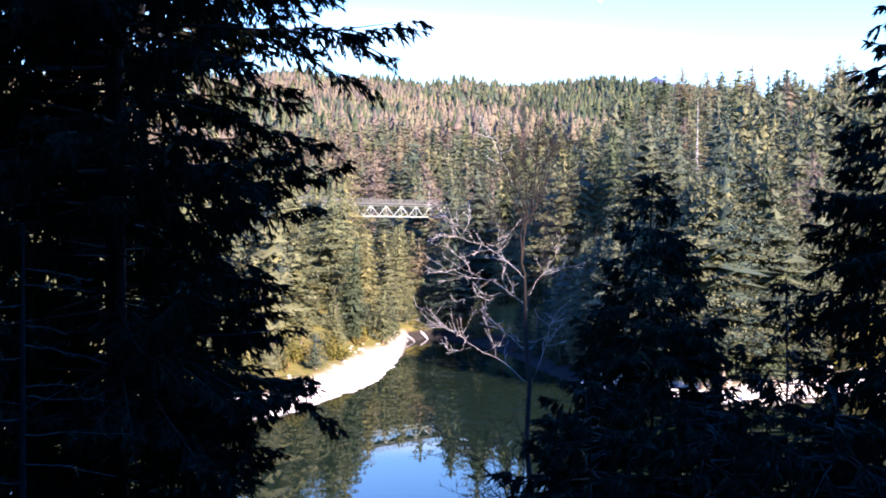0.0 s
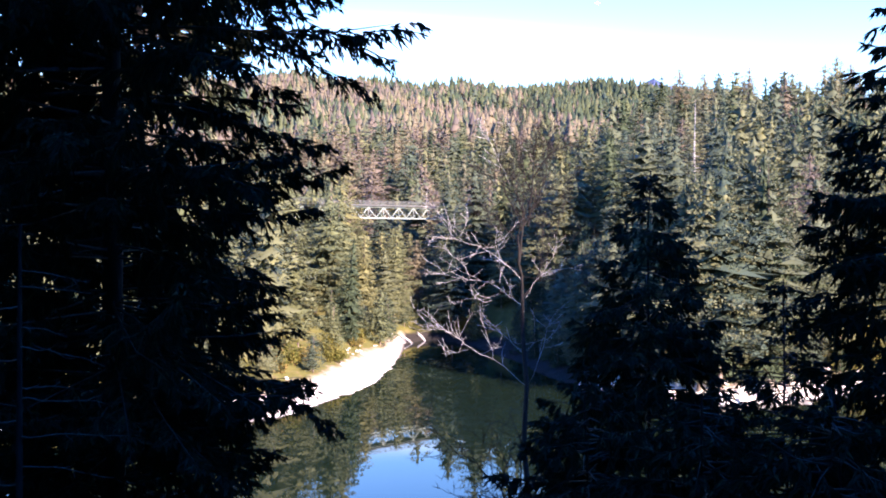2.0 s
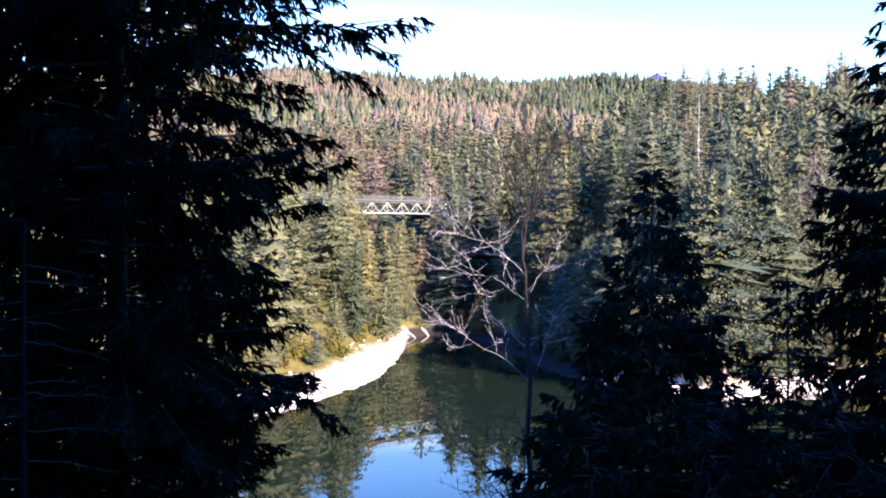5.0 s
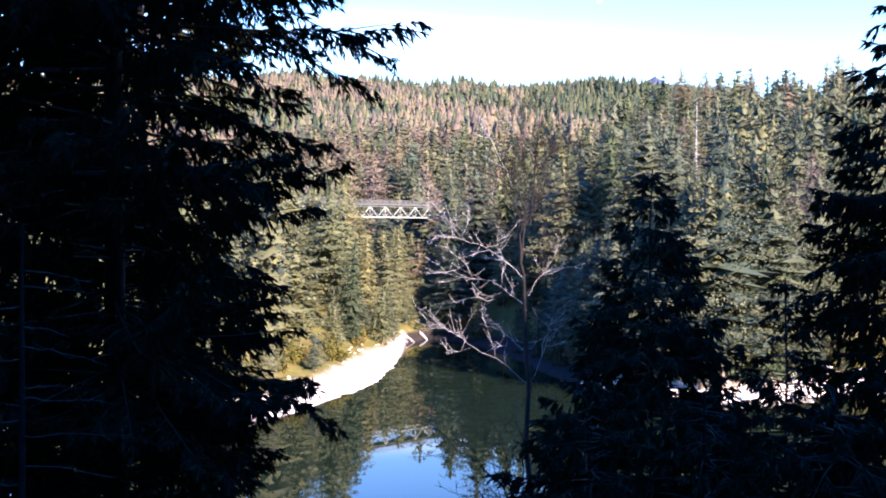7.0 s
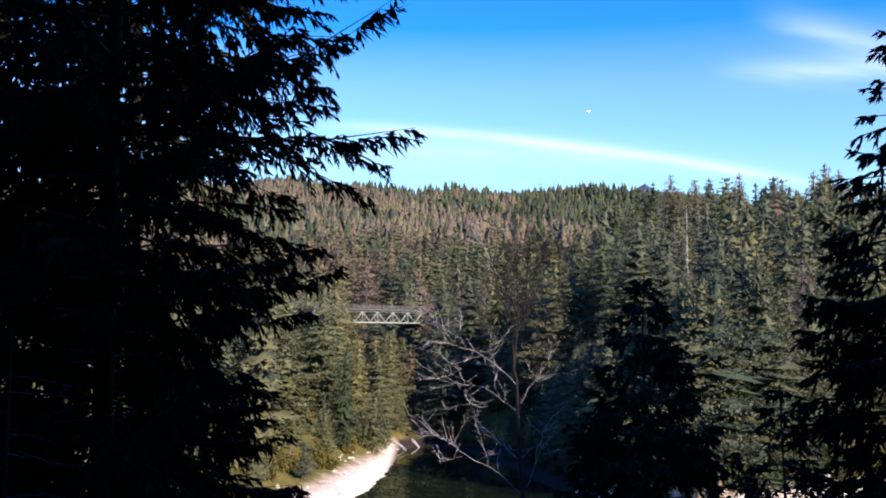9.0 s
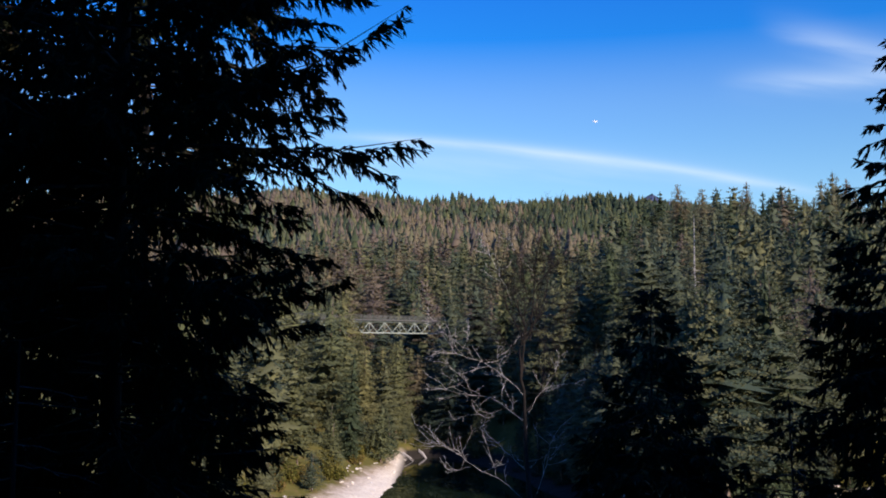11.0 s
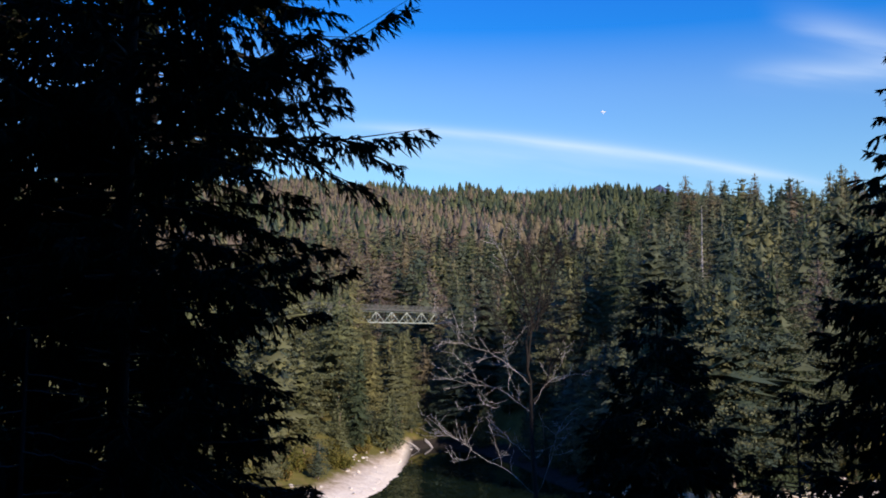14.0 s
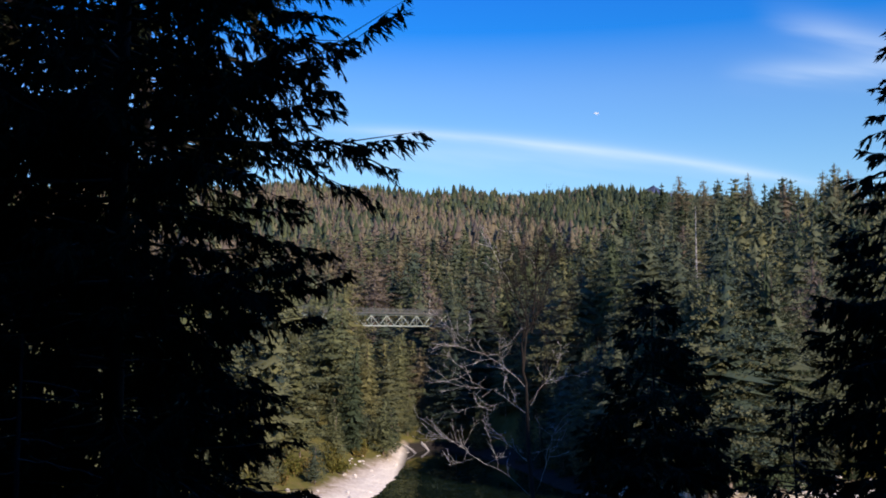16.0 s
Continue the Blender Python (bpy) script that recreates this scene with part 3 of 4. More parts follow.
def sunlit_height(x, y, z):
    """How tall a tree may stand on the far side of the inlet and still let the sun reach the pale bank."""
    lanes, ways = lane_of(BANK[:, 0], BANK[:, 1]), BANK[:, 0] * SUN_X + BANK[:, 1] * SUN_Y
    lane, s = lane_of(x, y), x * SUN_X + y * SUN_Y
    room = 0.8 + (s - np.interp(lane, lanes, ways)) * math.tan(radians(SUN_ELEVATION)) - z - 1.5
    return np.where((x > 4) & (lane > lanes[0]) & (lane < lanes[-1] + 5.0), room, 99.0)


models = ([tree_thing("pine_tree", "pine", 21, rng, pine_single, pine_bark, "tall Scots pine with olive needles above the lake bank", "pine tree") for _ in range(4)]
          + [tree_thing("pine_tree", "pine", 21, rng, sunlit_pine, pine_bark, "pine on the lake point, needles brightened as if sunlit", "pine tree") for _ in range(3)]
          + [tree_thing("spruce_tree", "spruce", 21, rng, spruce_single, dark_bark, "green spruce tree standing on the wooded lake shore", "spruce tree") for _ in range(3)]
          + [tree_thing("larch_tree", "larch", 20, rng, larch_single, pine_bark, "autumn larch with rusty brown needles on the hillside", "larch tree") for _ in range(2)])
P = spots(rng, (-400, 470), (98, 205), 6.6)
d = lake_distance(P[:, 0], P[:, 1])
z = ground_height(P[:, 0], P[:, 1])
size = np.minimum(rng.uniform(0.55, 1.15, len(P)), under_bridge_line(P[:, 0], P[:, 1], z, 21) * rng.uniform(0.85, 1.0, len(P)))
size = np.minimum(size, np.maximum(sunlit_height(P[:, 0], P[:, 1], z) / 21, 0.34))
inlet_side = (P[:, 0] > 4) & (P[:, 1] > 112) & (P[:, 0] < 24)
keep = (d > np.where(inlet_side, 3.0, np.clip(7.0 - (P[:, 1] - 115) * 0.11, 2.0, 7.0)) + 2.0 * rng.random(len(P))) & (size > 0.3) & (P[:, 1] > 90) & ~((np.abs(P[:, 0] / P[:, 1] - 0.256) < 0.02) & (P[:, 1] > 160))
P, z, d, size = P[keep], z[keep], d[keep], size[keep]
order = np.argsort(d + np.where(P[:, 0] / P[:, 1] < -0.17, 60, 0))
for n, q in enumerate(order[:105]):
    x, y = P[q]
    r = rng.random()
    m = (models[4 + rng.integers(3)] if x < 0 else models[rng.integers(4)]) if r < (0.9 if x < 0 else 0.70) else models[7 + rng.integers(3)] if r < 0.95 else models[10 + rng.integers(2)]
    at = pose(x, y, z[q] - 0.2, rng.normal() * 1.5, rng.normal() * 1.5, rng.uniform(0, 360))
    if n < len(models):
        m = models[n]
        m.matrix_basis = at
    else:
        m = copy_thing(m, at)
    m.scale = (size[q] * rng.uniform(1.0, 1.3),) * 2 + (size[q],)
stand = 0
while stand < 36:
    x, y = (rng.uniform(22, 40), rng.uniform(107, 122)) if stand < 16 else (rng.uniform(13, 38), rng.uniform(110, 138))
    dd = float(lake_distance(np.array([x]), np.array([y]))[0])
    if not 2.5 < dd < 14:
        continue
    high = min(rng.uniform(1.05, 1.28), float(sunlit_height(x, y, float(ground_height(x, y)))) / 21)
    if high < 0.3:
        continue
    m = copy_thing(models[int(rng.choice((0, 1, 2, 3, 7, 8, 9)))], pose(x, y, float(ground_height(x, y)) - 0.2, rng.normal() * 1.5, 0, rng.uniform(0, 360)))
    m.scale = (high * 1.2, high * 1.2, high)
    stand += 1
pale = tree_thing("larch_tree", "larch", 21, rng, larch_single, grey_or_sunlit_bark, "half-bare larch with a pale bleached trunk on the hillside", "larch tree", 30, 34)
pale.matrix_basis = pose(57.6, 225, float(ground_height(57.6, 225)) - 0.2) @ Matrix.Diagonal((1.7, 1.7, 1.15, 1))
for u, y, high in ((243, 240, 0.85), (176, 236, 0.9), (190, 244, 1.0), (203, 252, 0.95), (220, 258, 1.0), (386, 286, 1.0), (398, 292, 1.1), (412, 300, 1.0), (240, 330, 0.9), (310, 340, 0.9), (265, 300, 0.9)):
    x = u * y / 1000
    m = copy_thing(models[10 + int(rng.integers(2))], pose(x, y, float(ground_height(x, y)) - 0.2, 0, 0, rng.uniform(0, 360)))
    m.scale = (high * 1.3, high * 1.3, high * 1.1)
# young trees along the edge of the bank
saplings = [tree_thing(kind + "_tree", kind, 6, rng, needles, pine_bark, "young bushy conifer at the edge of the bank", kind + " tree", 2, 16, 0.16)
            for kind, needles in (("pine", sunlit_pine), ("pine", pine_single), ("spruce", spruce_single))]
young = 0
while young < 50:
    x, y = (rng.uniform(-22, -3.5), rng.uniform(104, 178)) if young < 28 else (rng.uniform(8, 52), rng.uniform(113, 135))
    dd = float(lake_distance(np.array([x]), np.array([y]))[0])
    if not (2.5 if y > 140 else 5.0) < dd < 9.5:
        continue
    at = pose(x, y, float(ground_height(x, y)) - 0.05, 0, 0, rng.uniform(0, 360))
    m = saplings[young] if young < 3 else copy_thing(saplings[int(rng.integers(3))], at)
    m.matrix_basis = at
    high = rng.uniform(0.5, 1.45)
    m.scale = (high * 1.2, high * 1.2, high)
    young += 1
# small dark spruces on the shaded flank of the inlet
flank = 0
while flank < 40:
    x, y = rng.uniform(5, 24), rng.uniform(124, 176)
    dd = float(lake_distance(np.array([x]), np.array([y]))[0])
    if not 2.0 < dd < 14:
        continue
    m = copy_thing(saplings[2], pose(x, y, float(ground_height(x, y)) - 0.3, 0, 0, rng.uniform(0, 360)))
    high = rng.uniform(0.9, 1.7)
    m.scale = (high * 1.25, high * 1.25, high)
    flank += 1
rest = order[105:]
table = np.column_stack([P[rest], z[rest] - 0.3, size[rest], rng.random(len(rest))])
shore = {k: [conifer(k, 21, 17, 6, 10, 0.52, rng) for _ in range(6)] for k in ("pine", "spruce")}
pine = rng.random(len(rest)) < 0.65
scatter("shore_pine_woods", "olive green pine woods behind the lake bank", shore["pine"], table[pine], pine_needles, rng, pine_bark)
scatter("shore_spruce_woods", "green spruce woods behind the lake bank", shore["spruce"], table[~pine], spruce_needles, rng, dark_bark)

# unseen woods added on the hill behind the viewpoint, to shade the near slope
rng = np.random.default_rng(14)
P = np.column_stack([rng.uniform(-60, 170, 1900), rng.uniform(-150, -4, 1900)])
s, lane = P[:, 1] * SUN_Y + P[:, 0] * SUN_X, -P[:, 0] * SUN_Y + P[:, 1] * SUN_X
# a lane is left open so the sun reaches the bare tree
P = P[(s > 42) & (s < 115) & ((lane < 21.2) | ((lane > 23.8) & (lane < 30)))]
z = ground_height(P[:, 0], P[:, 1])
low_edge = np.where(lane_of(P[:, 0], P[:, 1]) > 22, 0.83, 1.0)
table = np.column_stack([P, z - 0.3, rng.uniform(0.88, 1.25, len(P)) * low_edge, rng.random(len(P))])
scatter("hill_spruce_woods", "unseen spruce woods on the hill behind, shading the slope", [(far_conifer(rng, 21, 0.17), None) for _ in range(6)], table, spruce_needles, rng)


# unseen spruces added close behind the viewpoint to keep skylight off the near slope
P = np.column_stack([rng.uniform(-36, 40, 230), rng.uniform(-36, -2.5, 230)])
lane = -P[:, 0] * SUN_Y + P[:, 1] * SUN_X
P = P[(np.hypot(P[:, 0], P[:, 1]) > 3.5) & (lane < 16) & ((lane < 5.2) | (lane > 8.2))]
P = np.concatenate([P, np.column_stack([rng.uniform(-22, -11, 25), rng.uniform(-3, 14, 25)])])
# more unseen trees right of the view, to keep sun off near spruces
beside = np.array([(13.4, 12.8), (15, 11), (16.5, 14), (18, 17), (14.5, 8.5), (18.5, 12.5), (12.8, 6.5), (20, 15.5), (22, 18), (16, 6)])
sizes = np.concatenate([rng.uniform(0.7, 1.0, len(P)), rng.uniform(0.68, 0.78, len(beside))])
P = np.concatenate([P, beside])
z = ground_height(P[:, 0], P[:, 1])
table = np.column_stack([P, z - 0.3, sizes, rng.random(len(P))])
scatter("slope_shade_spruces", "unseen spruces added on the slope to block light", [(far_conifer(rng, 20, 0.19), None) for _ in range(6)], table, spruce_needles, rng, dark_bark)


# ---- the bridge ----
def bridge():
    left, right = np.array([-28.0, 185.0, 23.9]), np.array([9.5, 217.6, 23.9])
    way = unit(right - left)
    cross = np.array([-way[1], way[0], 0])
    span = np.linalg.norm(right - left)
    thing = new("railway_bridge")
    tagged(thing, "pale green steel truss bridge with railings over the inlet", "bridge")

    def bar(name, a, b, w, h, mat=steel, label=""):
        return part(name, mesh_of(name, *box_between(a, b, w, h)), mat, thing, label)

    bar("deck", left + (0, 0, 0.10), right + (0, 0, 0.10), 3.6, 0.26, weathered, "dark weathered deck")
    bays = 26
    low = np.array([0, 0, -2.35])
    for side in (-1.3, 1.3):
        o = cross * side
        bar("top_chord", left + o - (0, 0, 0.17), right + o - (0, 0, 0.17), 0.25, 0.26)
        bar("bottom_chord", left + o + low, right + o + low, 0.19, 0.19)
        for n in range(bays):
            a, b = left + way * span * n / bays + o, left + way * span * (n + 1) / bays + o
            lo, hi = low + (0, 0, 0.1), np.array([0, 0, -0.26])
            bar("diagonal", (a + lo) if n % 2 == 0 else (a + hi), (b + hi) if n % 2 == 0 else (b + lo), 0.13, 0.13)
            if n % 2 == 0:
                bar("post", b + hi, b + lo, 0.10, 0.10)
        o = cross * side * 1.33
        for h in (0.45, 0.75, 1.05):
            bar("rail", left + o + (0, 0, h), right + o + (0, 0, h), 0.05, 0.07, weathered)
        for n in range(41):
            q = left + way * span * n / 40 + o
            bar("railing_post", q + (0, 0, 0.2), q + (0, 0, 1.09), 0.07, 0.07, weathered)
    for n in range(0, bays + 1, 2):
        q = left + way * span * n / bays + low
        bar("cross_beam", q - cross * 1.3, q + cross * 1.3, 0.16, 0.18)
    for q in (left, right):
        bar("abutment", q - (0, 0, 12), q - (0, 0, 2.6) + way * 0.001, 3.6, 2.4, weathered, "grey stone abutment")


bridge()


def aircraft():
    """A small aircraft far off: a round body, swept wings, a tail fin and tail planes."""
    at = np.array([0.157 * 4400, 4400.0, EYE.z + 0.2335 * 4400])
    thing = new("aircraft")
    thing.matrix_basis = pose(*at, 0, 0, 100) @ pose(0, 0, 0, 0, -48) @ Matrix.Scale(1.5, 4)
    tagged(thing, "small white aircraft shining in the blue sky", "aircraft")
    part("fuselage", mesh_of("fuselage", *tube([(0, 7.5, 0), (0, 6, 0), (0, -4, 0.1), (0, -8, 0.6)], (0.2, 1.3, 1.3, 0.25), 10), smooth=True), white_paint, thing)
    for side in (-1, 1):
        part("wing", mesh_of("wing", *box_between((side * 0.6, 0.8, -0.3), (side * 8.0, -1.6, 0.1), 2.0, 0.25)), white_paint, thing)
        part("tail_plane", mesh_of("tail_plane", *box_between((side * 0.2, -7.0, 0.7), (side * 2.8, -7.8, 0.8), 1.1, 0.15)), white_paint, thing)
    part("tail_fin", mesh_of("tail_fin", *box_between((0, -6.6, 0.6), (0, -8.0, 3.2), 0.2, 1.4)), white_paint, thing)


aircraft()


# ---- the near slope ----
def near_spruce(name, at, high, radius, rng, label, first=0.0, per_metre=6.0, twig=1.0, thick=1.0, top=99.0):
    """A spruce close by: drooping boughs with side twigs hung with needle brushes. radius(z): the crown's reach at a height over its foot."""
    thing = new(name)
    thing.location = at
    tagged(thing, label, "spruce tree", "spruces of the near slope")
    t0, t1, t2, wood = [], [], [], []
    down = np.array([0, 0, -1.0])
    n_low = int((min(top, high) - first) * per_metre)
    n_high = int(max(0.0, high - top) * per_metre * 0.3)
    for z0 in np.concatenate([rng.uniform(first, min(top, high * 0.99), n_low), rng.uniform(min(top, high * 0.98), high * 0.99, n_high)]):
        a, ln = rng.uniform(0, 2 * np.pi), radius(z0) * rng.uniform(0.78, 1.08) + 0.1
        out, side = np.array([math.cos(a), math.sin(a), 0]), np.array([-math.sin(a), math.cos(a), 0])
        sag, hook, start = rng.uniform(0.25, 0.55), rng.uniform(0.12, 0.4), rng.uniform(-0.12, 0.34)
        f = np.linspace(0, 1, 7)
        sway = rng.normal() * 0.12
        line = (out * (ln * f)[:, None] + side * (ln * sway * f ** 2)[:, None]
                + np.array([0, 0, 1.0]) * (z0 + ln * (start * f - sag * f ** 2 + hook * f ** 3.5))[:, None])
        wood.append(tube(line[::2], np.linspace(0.012 + 0.009 * ln, 0.004, 4) * thick, 3))
        n = max(4, int(ln * 18 / twig))
        g = rng.uniform(0.10, 1.0, n) ** 0.6
        base = np.stack([np.interp(g, f, line[:, q]) for q in range(3)], -1)
        sgn = rng.choice([-1.0, 1.0], n)
        tl = (0.12 + 0.55 * (1.02 - g) * min(1.0, ln / 2.2)) * rng.uniform(0.5, 1.25, n) * twig ** 0.5 * min(1.0, 0.35 + 0.5 * ln)
        hang = rng.random(n) < 0.35
        tw = unit(out * rng.uniform(0.5, 1.0, n)[:, None] + side * (sgn * rng.uniform(0.4, 1.0, n))[:, None]
                  - down * np.where(hang, rng.uniform(-2.2, -0.9, n), rng.normal(-0.08, 0.22, n))[:, None])
        t0.append(base)
        t1.append(tw)
        t2.append(tl)
        t0.append(line[-2:-1])
        t1.append(unit(line[-1:] - line[-2:-1]))
        t2.append(np.array([np.linalg.norm(line[-1] - line[-2]) + 0.12]))
    # every twig carries short side twigs, and all of them needles
    p, d, ln = np.concatenate(t0), np.concatenate(t1), np.concatenate(t2)
    who = np.repeat(np.arange(len(p)), 2 + (ln / (0.043 * twig)).astype(int))
    e = rng.uniform(0.15, 0.95, len(who))
    level = unit(np.cross(d[who], np.array([0, 0, 1.0]) + rng.normal(size=(len(who), 3)) * 0.25))
    sub_d = unit(d[who] * 0.8 + level * rng.choice([-1.0, 1.0], len(who))[:, None] * 0.6 + down * rng.uniform(0.0, 0.9, len(who))[:, None])
    sub_p = p[who] + d[who] * (ln[who] * e)[:, None] + down * (0.25 * ln[who] * e ** 2)[:, None]
    sub_l = (0.05 * twig + 0.40 * ln[who] * (1 - e)) * rng.uniform(0.6, 1.1, len(who))
    p, d, ln = np.concatenate([p, sub_p]), np.concatenate([d, sub_d]), np.concatenate([ln, sub_l])
    # a shoot: two crossed slender blades of needles that bend down a little
    m = len(p)
    wide = rng.uniform(0.020, 0.033, m) * twig
    end = p + d * (ln + 0.035 * twig)[:, None] + down * (0.22 * ln)[:, None]
    mid_ = p + d * (ln * 0.45)[:, None] + down * (0.05 * ln)[:, None]
    a_ = unit(np.cross(d, rng.normal(size=(m, 3))))
    b_ = np.cross(d, a_)
    blades = [np.stack([p, mid_ + e * (wide / 2)[:, None], end, mid_ - e * (wide / 2)[:, None]], 1) for e in (a_, b_)]
    crown = np.concatenate(blades).reshape(-1, 3), np.arange(8 * m).reshape(-1, 4)
    tone = np.tile(np.repeat(rng.random(m) ** 2, 4), 2)
    part("crown", mesh_of("crown", *crown, tone), shade_needles, thing, "drooping needle boughs darkened for shade")
    part("branchwork", mesh_of("branchwork", *join(wood)), dark_bark, thing, "thin brown boughs")["kind"] = "stuff"
    h = np.linspace(-0.6, high, 9)
    tr = tube(np.column_stack([np.cumsum(rng.normal(size=(9, 2)) * 0.03, axis=0), h]), np.linspace(0.0065 * high, 0.015, 9), 10)
    part("trunk", mesh_of("trunk", *tr, smooth=True), shaded_bark, thing)
    return thing


def foot(u, d):
    """A place on the near slope: bearing thousandths to the right and metres ahead."""
    x = u * d / 1000
    return (x, d, float(ground_height(x, d)) - 0.05)


def cone(high, reach, power=0.85):
    return lambda z: reach * max(0.0, 1 - z / high) ** power


rng = np.random.default_rng(21)
OLD_HEIGHTS = (0, 2.7, 3.6, 4.2, 4.6, 5.2, 5.6, 5.95, 6.3, 6.7, 7.3, 7.7, 8.0, 8.6, 8.85, 9.2, 9.7, 10.5, 24)
OLD_REACHES = (2.0, 1.9, 1.9, 2.75, 2.4, 2.0, 2.1, 2.65, 3.1, 2.8, 2.9, 3.3, 3.5, 3.4, 2.8, 3.5, 3.7, 3.6, 0.3)
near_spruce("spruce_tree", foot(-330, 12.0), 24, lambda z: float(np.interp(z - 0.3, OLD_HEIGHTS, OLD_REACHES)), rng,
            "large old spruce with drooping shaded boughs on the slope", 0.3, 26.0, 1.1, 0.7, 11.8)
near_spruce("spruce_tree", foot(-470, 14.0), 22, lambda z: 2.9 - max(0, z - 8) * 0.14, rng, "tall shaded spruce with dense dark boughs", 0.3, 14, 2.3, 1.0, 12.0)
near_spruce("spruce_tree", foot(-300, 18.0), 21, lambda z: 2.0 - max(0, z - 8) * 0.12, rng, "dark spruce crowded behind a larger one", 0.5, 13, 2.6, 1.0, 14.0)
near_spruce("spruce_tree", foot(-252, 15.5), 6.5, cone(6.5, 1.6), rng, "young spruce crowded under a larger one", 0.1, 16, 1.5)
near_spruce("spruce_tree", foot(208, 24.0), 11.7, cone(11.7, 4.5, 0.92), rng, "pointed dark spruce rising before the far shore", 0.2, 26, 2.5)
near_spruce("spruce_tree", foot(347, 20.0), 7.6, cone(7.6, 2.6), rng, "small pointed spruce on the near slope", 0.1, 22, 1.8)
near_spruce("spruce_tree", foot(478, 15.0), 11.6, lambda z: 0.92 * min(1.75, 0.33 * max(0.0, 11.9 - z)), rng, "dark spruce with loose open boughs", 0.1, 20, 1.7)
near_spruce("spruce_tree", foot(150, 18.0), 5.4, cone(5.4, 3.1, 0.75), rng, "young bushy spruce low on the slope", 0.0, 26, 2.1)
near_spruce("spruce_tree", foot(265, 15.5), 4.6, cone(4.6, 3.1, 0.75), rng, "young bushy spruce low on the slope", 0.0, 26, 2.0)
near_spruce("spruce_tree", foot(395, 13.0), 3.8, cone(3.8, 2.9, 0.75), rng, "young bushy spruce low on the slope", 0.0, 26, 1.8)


def limb(points, r0, r1, rng, depth=2, spread=1.0, many=1.0):
    """A crooked limb through points, with side twigs: a list of tubes."""
    pts = np.asarray(points, float)
    t = np.linspace(0, 1, len(pts))
    tt = np.linspace(0, 1, max(7, len(pts) * 3) if depth else 5)
    line = np.stack([np.interp(tt, t, pts[:, q]) for q in range(3)], -1)
    for _ in range(2):
        line[1:-1] = (line[:-2] + 2 * line[1:-1] + line[2:]) / 4
    size = np.linalg.norm(pts[-1] - pts[0])
    line[1:] += np.cumsum(rng.normal(size=(len(line) - 1, 3)) * size * 0.014, axis=0)
    radii = r0 + (r1 - r0) * tt ** 0.8
    out = [tube(line, radii, 6 if depth > 1 else 4 if depth else 3)]
    if depth > 0:
        for _ in range(int(many * ((5 if depth == 2 else 3) + size * (3.6 if depth == 2 else 2.2)))):
            f = rng.uniform(0.2, 1.0)
            i = min(int(f * (len(line) - 1)), len(line) - 2)
            way = unit(line[i + 1] - line[i])
            turn = unit(way * 0.8 + rng.normal(size=3) * np.array([0.9, 0.5, 0.8]) + np.array([0, 0, 0.25]))
            ln = size * rng.uniform(0.14, 0.42) * (1.15 - 0.6 * f) * spread
            q = line[i] + (line[i + 1] - line[i]) * rng.random()
            mid_ = q + turn * ln * 0.5 + rng.normal(size=3) * ln * 0.06
            end = q + turn * ln + np.array([0, 0, 0.12 * ln]) + rng.normal(size=3) * ln * 0.12
            rr = radii[i] * 0.55
            out += limb([q, mid_, end], max(rr, 0.005), 0.003, rng, depth - 1, spread, many)
    return out


